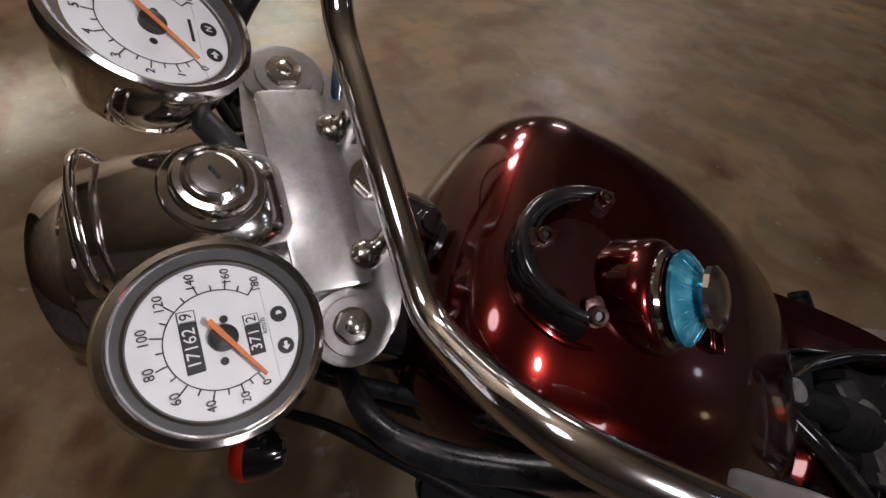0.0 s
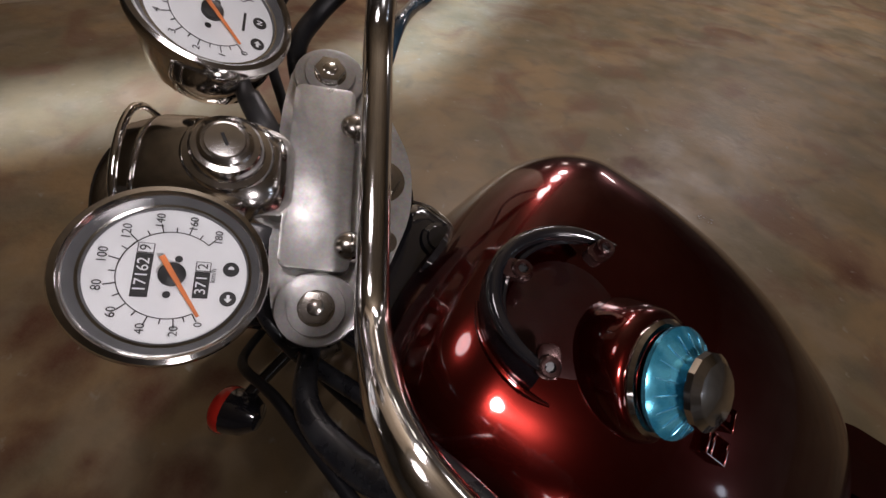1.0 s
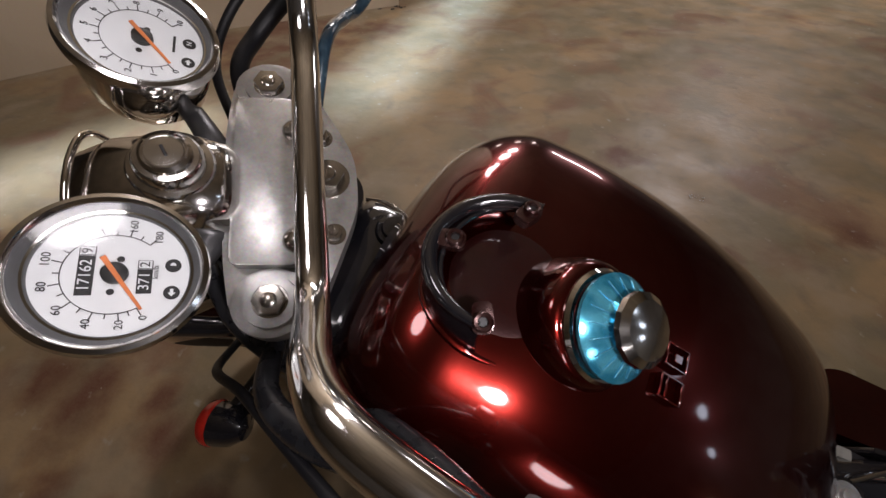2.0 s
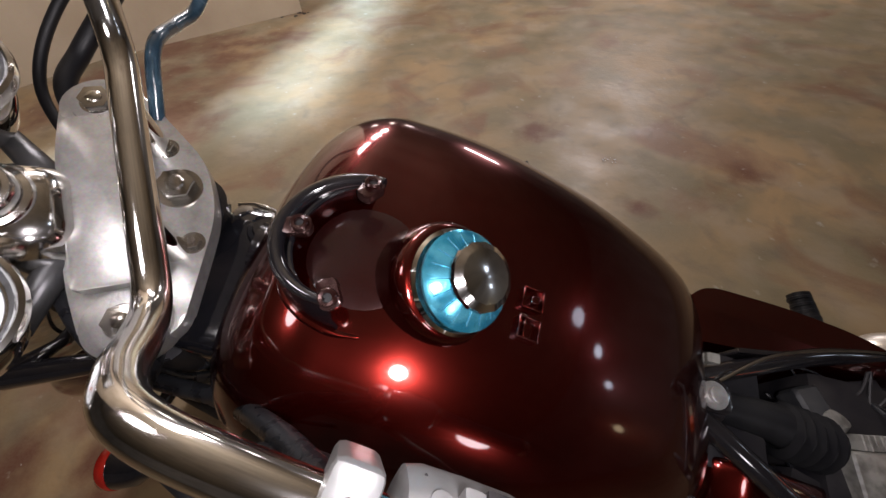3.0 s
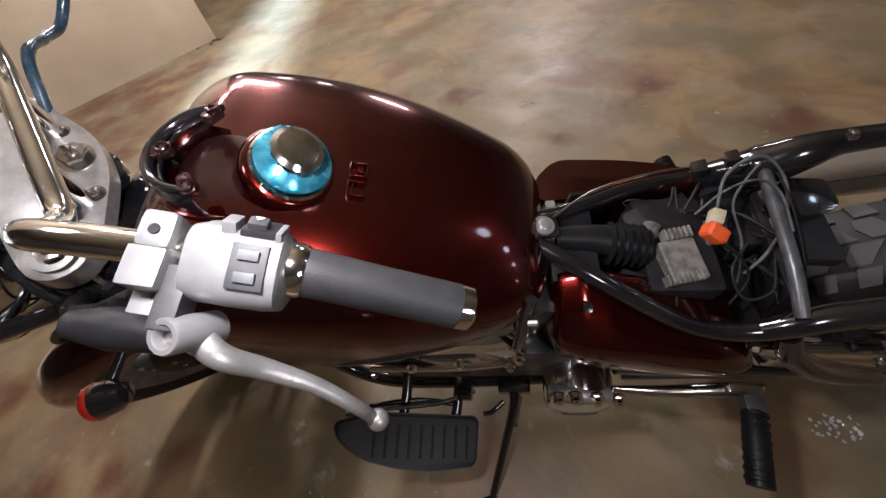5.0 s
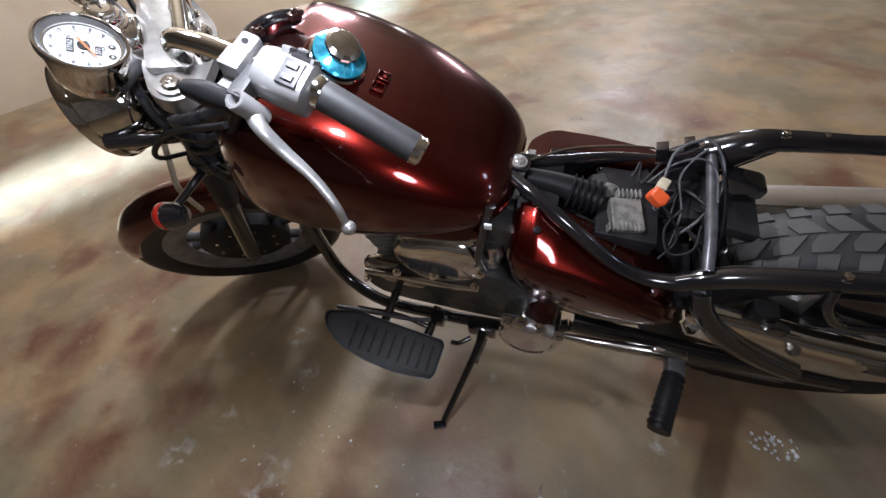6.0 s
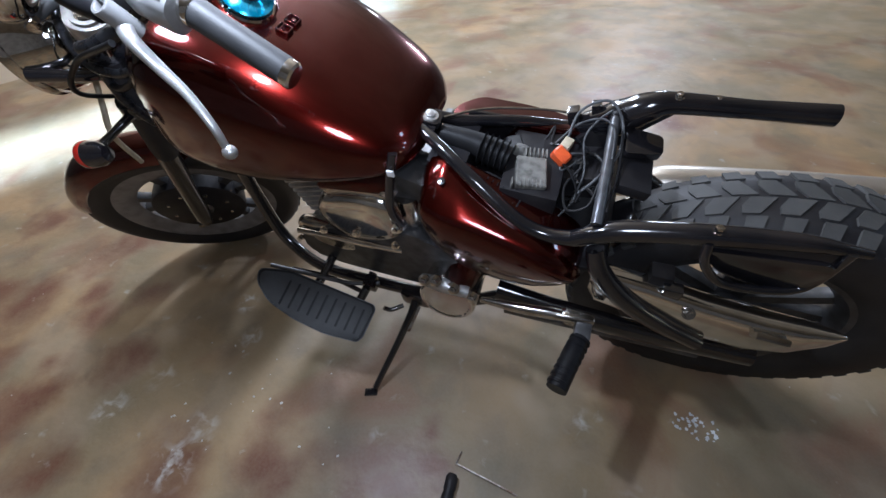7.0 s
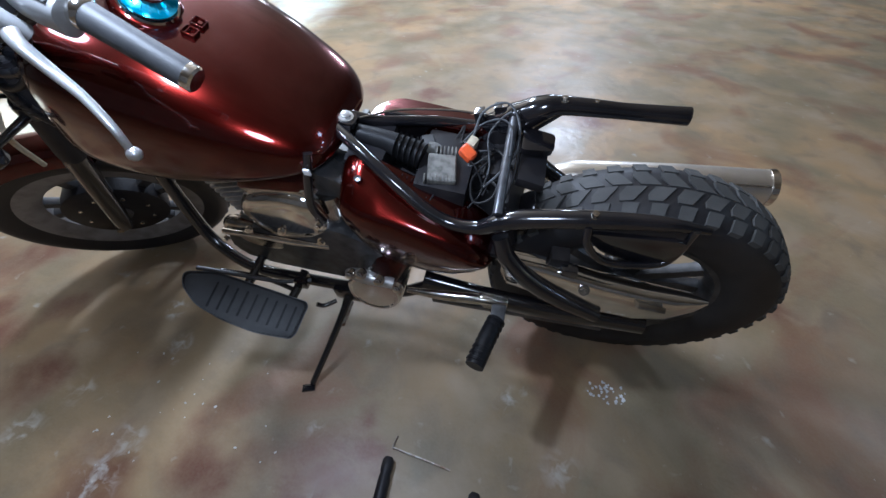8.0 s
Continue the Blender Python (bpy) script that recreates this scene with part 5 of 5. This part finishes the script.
for x in (-0.03, 0.08):
    part("board_mount", tube([board_m @ Vector((x, 0.03, -0.012)), board_m @ Vector((x + 0.005, 0.08, -0.012)), board_m @ Vector((x + 0.005, 0.125, -0.012))], 0.011, 12, 4), BLACK, board)
part("shift_lever", tube([(0.12, -0.16, 0.3), (0.05, -0.185, 0.315), (-0.06, -0.2, 0.345), (-0.13, -0.21, 0.365)], 0.005, 12, 6), DARK_ALLOY, board)
part("gear_linkage", block((0.03, 0.03, 0.035), pose(0.1, -0.165, 0.3), 0.006), BLACK, board)
for side in (-1, 1):
    y0, y1 = 0.175 * side, 0.31 * side
    peg = part("foot_peg", tube([(0.582, 0.205 * side, 0.384), (0.573, 0.24 * side, 0.388), (0.556, y1, 0.392)], [0.0165, 0.0185, 0.0185], 18, 6), RUBBER, bike, "black rubber passenger foot peg")
    ribs = bmesh.new()
    for k in range(8):
        c = Vector((0.582, 0.21 * side, 0.385)).lerp(Vector((0.557, 0.3 * side, 0.392)), k / 7)
        hoop([(0.0175, -0.0035), (0.0193, -0.0025), (0.0193, 0.0025), (0.0175, 0.0035)], axes(c, (-0.026, 0.1 * side, 0.008), (0, 0, 1)), 18, ribs)
    part("peg_rib", ribs, RUBBER, peg)
    part("peg_bracket", slab(round_outline([(-0.035, -0.03), (0.03, -0.025), (0.025, 0.03), (-0.02, 0.035)], 0.012), -0.006, 0.006, axes((0.572, 0.168 * side, 0.385), (0, 1, 0.1), (1, 0, 0)), 0.002), WORN_CHROME, peg)
    part("peg_knuckle", block((0.03, 0.04, 0.03), pose(0.584, 0.19 * side, 0.382), 0.006), DARK_ALLOY, peg)
part("peg_rail", tube([(0.38, -0.165, 0.36), (0.45, -0.172, 0.378), (0.53, -0.172, 0.392), (0.6, -0.17, 0.4)], [0.006, 0.01, 0.012, 0.008], 14, 5), WORN_CHROME, frame_part, "chrome peg carrier rail")
foot = Vector((0.128, -0.372, 0.083))
stand = part("side_stand", tube([(0.2, -0.15, 0.235), (0.196, -0.185, 0.218), (0.17, -0.26, 0.16), (0.135, -0.36, 0.092)], [0.013, 0.0105, 0.009, 0.008], 14, 5), BLACK, bike, "black steel side stand resting on the floor")
part("stand_foot", block((0.034, 0.02, 0.005), pose(0.127, -0.373, 0.0862, -12.5, 0, 20), 0.002), BLACK, stand)
part("stand_bracket", block((0.07, 0.03, 0.05), pose(0.2, -0.145, 0.24), 0.008), BLACK, stand)
part("stand_tab", tube([(0.175, -0.175, 0.236), (0.15, -0.195, 0.238), (0.135, -0.2, 0.25)], 0.006, 10, 4), BLACK, stand)
part("stand_spring", tube([(0.21, -0.165, 0.225), (0.195, -0.22, 0.19)], 0.006, 10, 0), RUST, stand)

# -- cables and hoses --
def cable(pts, r, mat=RUBBER, label=""):
    return part("cable", tube(pts, r, 12, 8), mat, bike, label)


cable([S(-0.075, -0.02, -0.06), S(-0.05, -0.09, -0.06), S(-0.02, -0.13, -0.07), S(0.04, -0.17, -0.04), S(0.09, -0.205, 0.06), S(0.12, -0.235, 0.135)], 0.0075, BLUEWIRE, "black sleeved wiring loom")
cable([S(-0.06, -0.06, -0.09), S(-0.01, -0.14, -0.1), S(0.05, -0.19, -0.03), S(0.1, -0.225, 0.08), S(0.13, -0.25, 0.14)], 0.0055, RUBBER)
cable([S(-0.02, -0.12, -0.06), S(-0.01, -0.135, -0.15), S(0.03, -0.12, -0.25), S(0.09, -0.08, -0.32)], 0.008, BLUEWIRE)
cable([piv + Vector((-0.065, 0.014, -0.045)), S(-0.02, -0.17, -0.02), S(-0.07, -0.13, -0.12), S(0.0, -0.06, -0.22), (-0.17, -0.05, 0.6)], 0.0042)
cable([(-0.36, 0.04, 0.9), (-0.384, 0.071, 0.934), (-0.391, 0.112, 0.944), (-0.37, 0.15, 0.965), (-0.327, 0.19, 1.0), (-0.28, 0.25, 1.03)], 0.0085, RUBBER)
cable([(-0.3, 0.07, 0.91), (-0.304, 0.118, 0.95), (-0.325, 0.17, 0.94), (-0.329, 0.205, 0.935), (-0.31, 0.24, 0.96), (-0.264, 0.27, 1.0), (-0.25, 0.32, 1.03)], 0.0062, TAPE, "black taped cable, its blue tint painted in for glare")
cable([(-0.38, 0.03, 0.89), (-0.43, 0.08, 0.93), (-0.42, 0.15, 0.97), (-0.35, 0.22, 1.01), (-0.28, 0.27, 1.04)], 0.005, RUBBER)
cable([(-0.415, -0.075, 0.74), (-0.41, -0.105, 0.7), (-0.405, -0.135, 0.655), (-0.44, -0.12, 0.56)], 0.0055, CREAM, "pale speedometer cable")
part("loom_sleeve", tube([S(-0.05, -0.06, -0.08), S(-0.01, -0.105, -0.075), (-0.2, -0.155, 0.862), (-0.15, -0.166, 0.875), (-0.1, -0.16, 0.89), (-0.05, -0.15, 0.905), (-0.005, -0.148, 0.92)], [0.006, 0.008, 0.009, 0.0105, 0.0095, 0.009, 0.006], 14, 6), BLUEWIRE, bar, "wrinkled black loom sleeve")

# ---- things on the floor ----
rod = part("wire_key", tube([(0.395, -0.445, 0.003), (0.392, -0.47, 0.003), (0.4, -0.474, 0.003), (0.47, -0.482, 0.003), (0.535, -0.49, 0.003)], 0.0022, 8, 3), RUST)
tagged(rod, "thin bent steel wire lying on the concrete", "wire")


def screwdriver(x, y, turn, label):
    m = pose(x, y, 0.014, 0, 0, turn)
    handle = lathe([(0.0, 0.0), (0.009, 0.001), (0.0135, 0.008), (0.0135, 0.03), (0.0115, 0.036), (0.0135, 0.045), (0.014, 0.085), (0.011, 0.095), (0, 0.096)], m @ pose(0, 0, 0, 90, 0, 0), 20)
    ob = part("screwdriver", handle, MATT)
    part("ferrule", lathe([(0, 0.094), (0.0095, 0.094), (0.009, 0.105), (0, 0.105)], m @ pose(0, 0, 0, 90, 0, 0), 18), CHROME, ob)
    part("blade", lathe([(0, 0.1), (0.0032, 0.1), (0.003, 0.2), (0, 0.202)], m @ pose(0, 0, 0, 90, 0, 0), 12), CHROME, ob)
    return tagged(ob, label, "screwdriver")


screwdriver(0.392, -0.497, 4, "black handled screwdriver lying on the concrete")
screwdriver(0.6, -0.523, -6, "black handled screwdriver lying on the concrete beside another")


def splash(x, y, size, label, seed, mat, count=34, grain=0.0):
    """A scatter of small uneven flakes of film."""
    r = random.Random(seed)
    bm = bmesh.new()
    for k in range(count):
        a, d = r.uniform(0, math.tau), size * r.random() ** 0.7
        s = grain * r.uniform(0.4, 1.4) if grain else size * r.uniform(0.03, 0.14)
        pts = [(s * r.uniform(0.4, 1.1) * math.cos(t), s * r.uniform(0.3, 0.9) * math.sin(t)) for t in np.linspace(0, math.tau, 9, endpoint=False)]
        slab(pts, 0.0, 0.0008, pose(x + d * math.cos(a), y + 0.6 * d * math.sin(a), 0.0018 + 0.0004 * (k % 4), r.uniform(-7, 7), r.uniform(-7, 7), r.uniform(0, 180)), 0, bm)
    return tagged(part("flake", bm, mat), label, "flake", kind="stuff")


splash(0.9, -0.215, 0.055, "crumpled scraps of clear film on the concrete", 3, PAPER)
splash(0.34, 1.28, 0.035, "small scraps of clear film on the concrete", 8, PAPER, 14)
splash(-0.16, -0.5, 0.3, "tiny white paint chips scattered on the concrete", 5, CHIP, 26, 0.004)
splash(-2.28, 3.0, 0.2, "dark grit scattered at the wall foot", 7, INK, 16, 0.02)
splash(-0.04, 1.18, 0.04, "dark grit on the concrete", 9, INK, 3, 0.009)
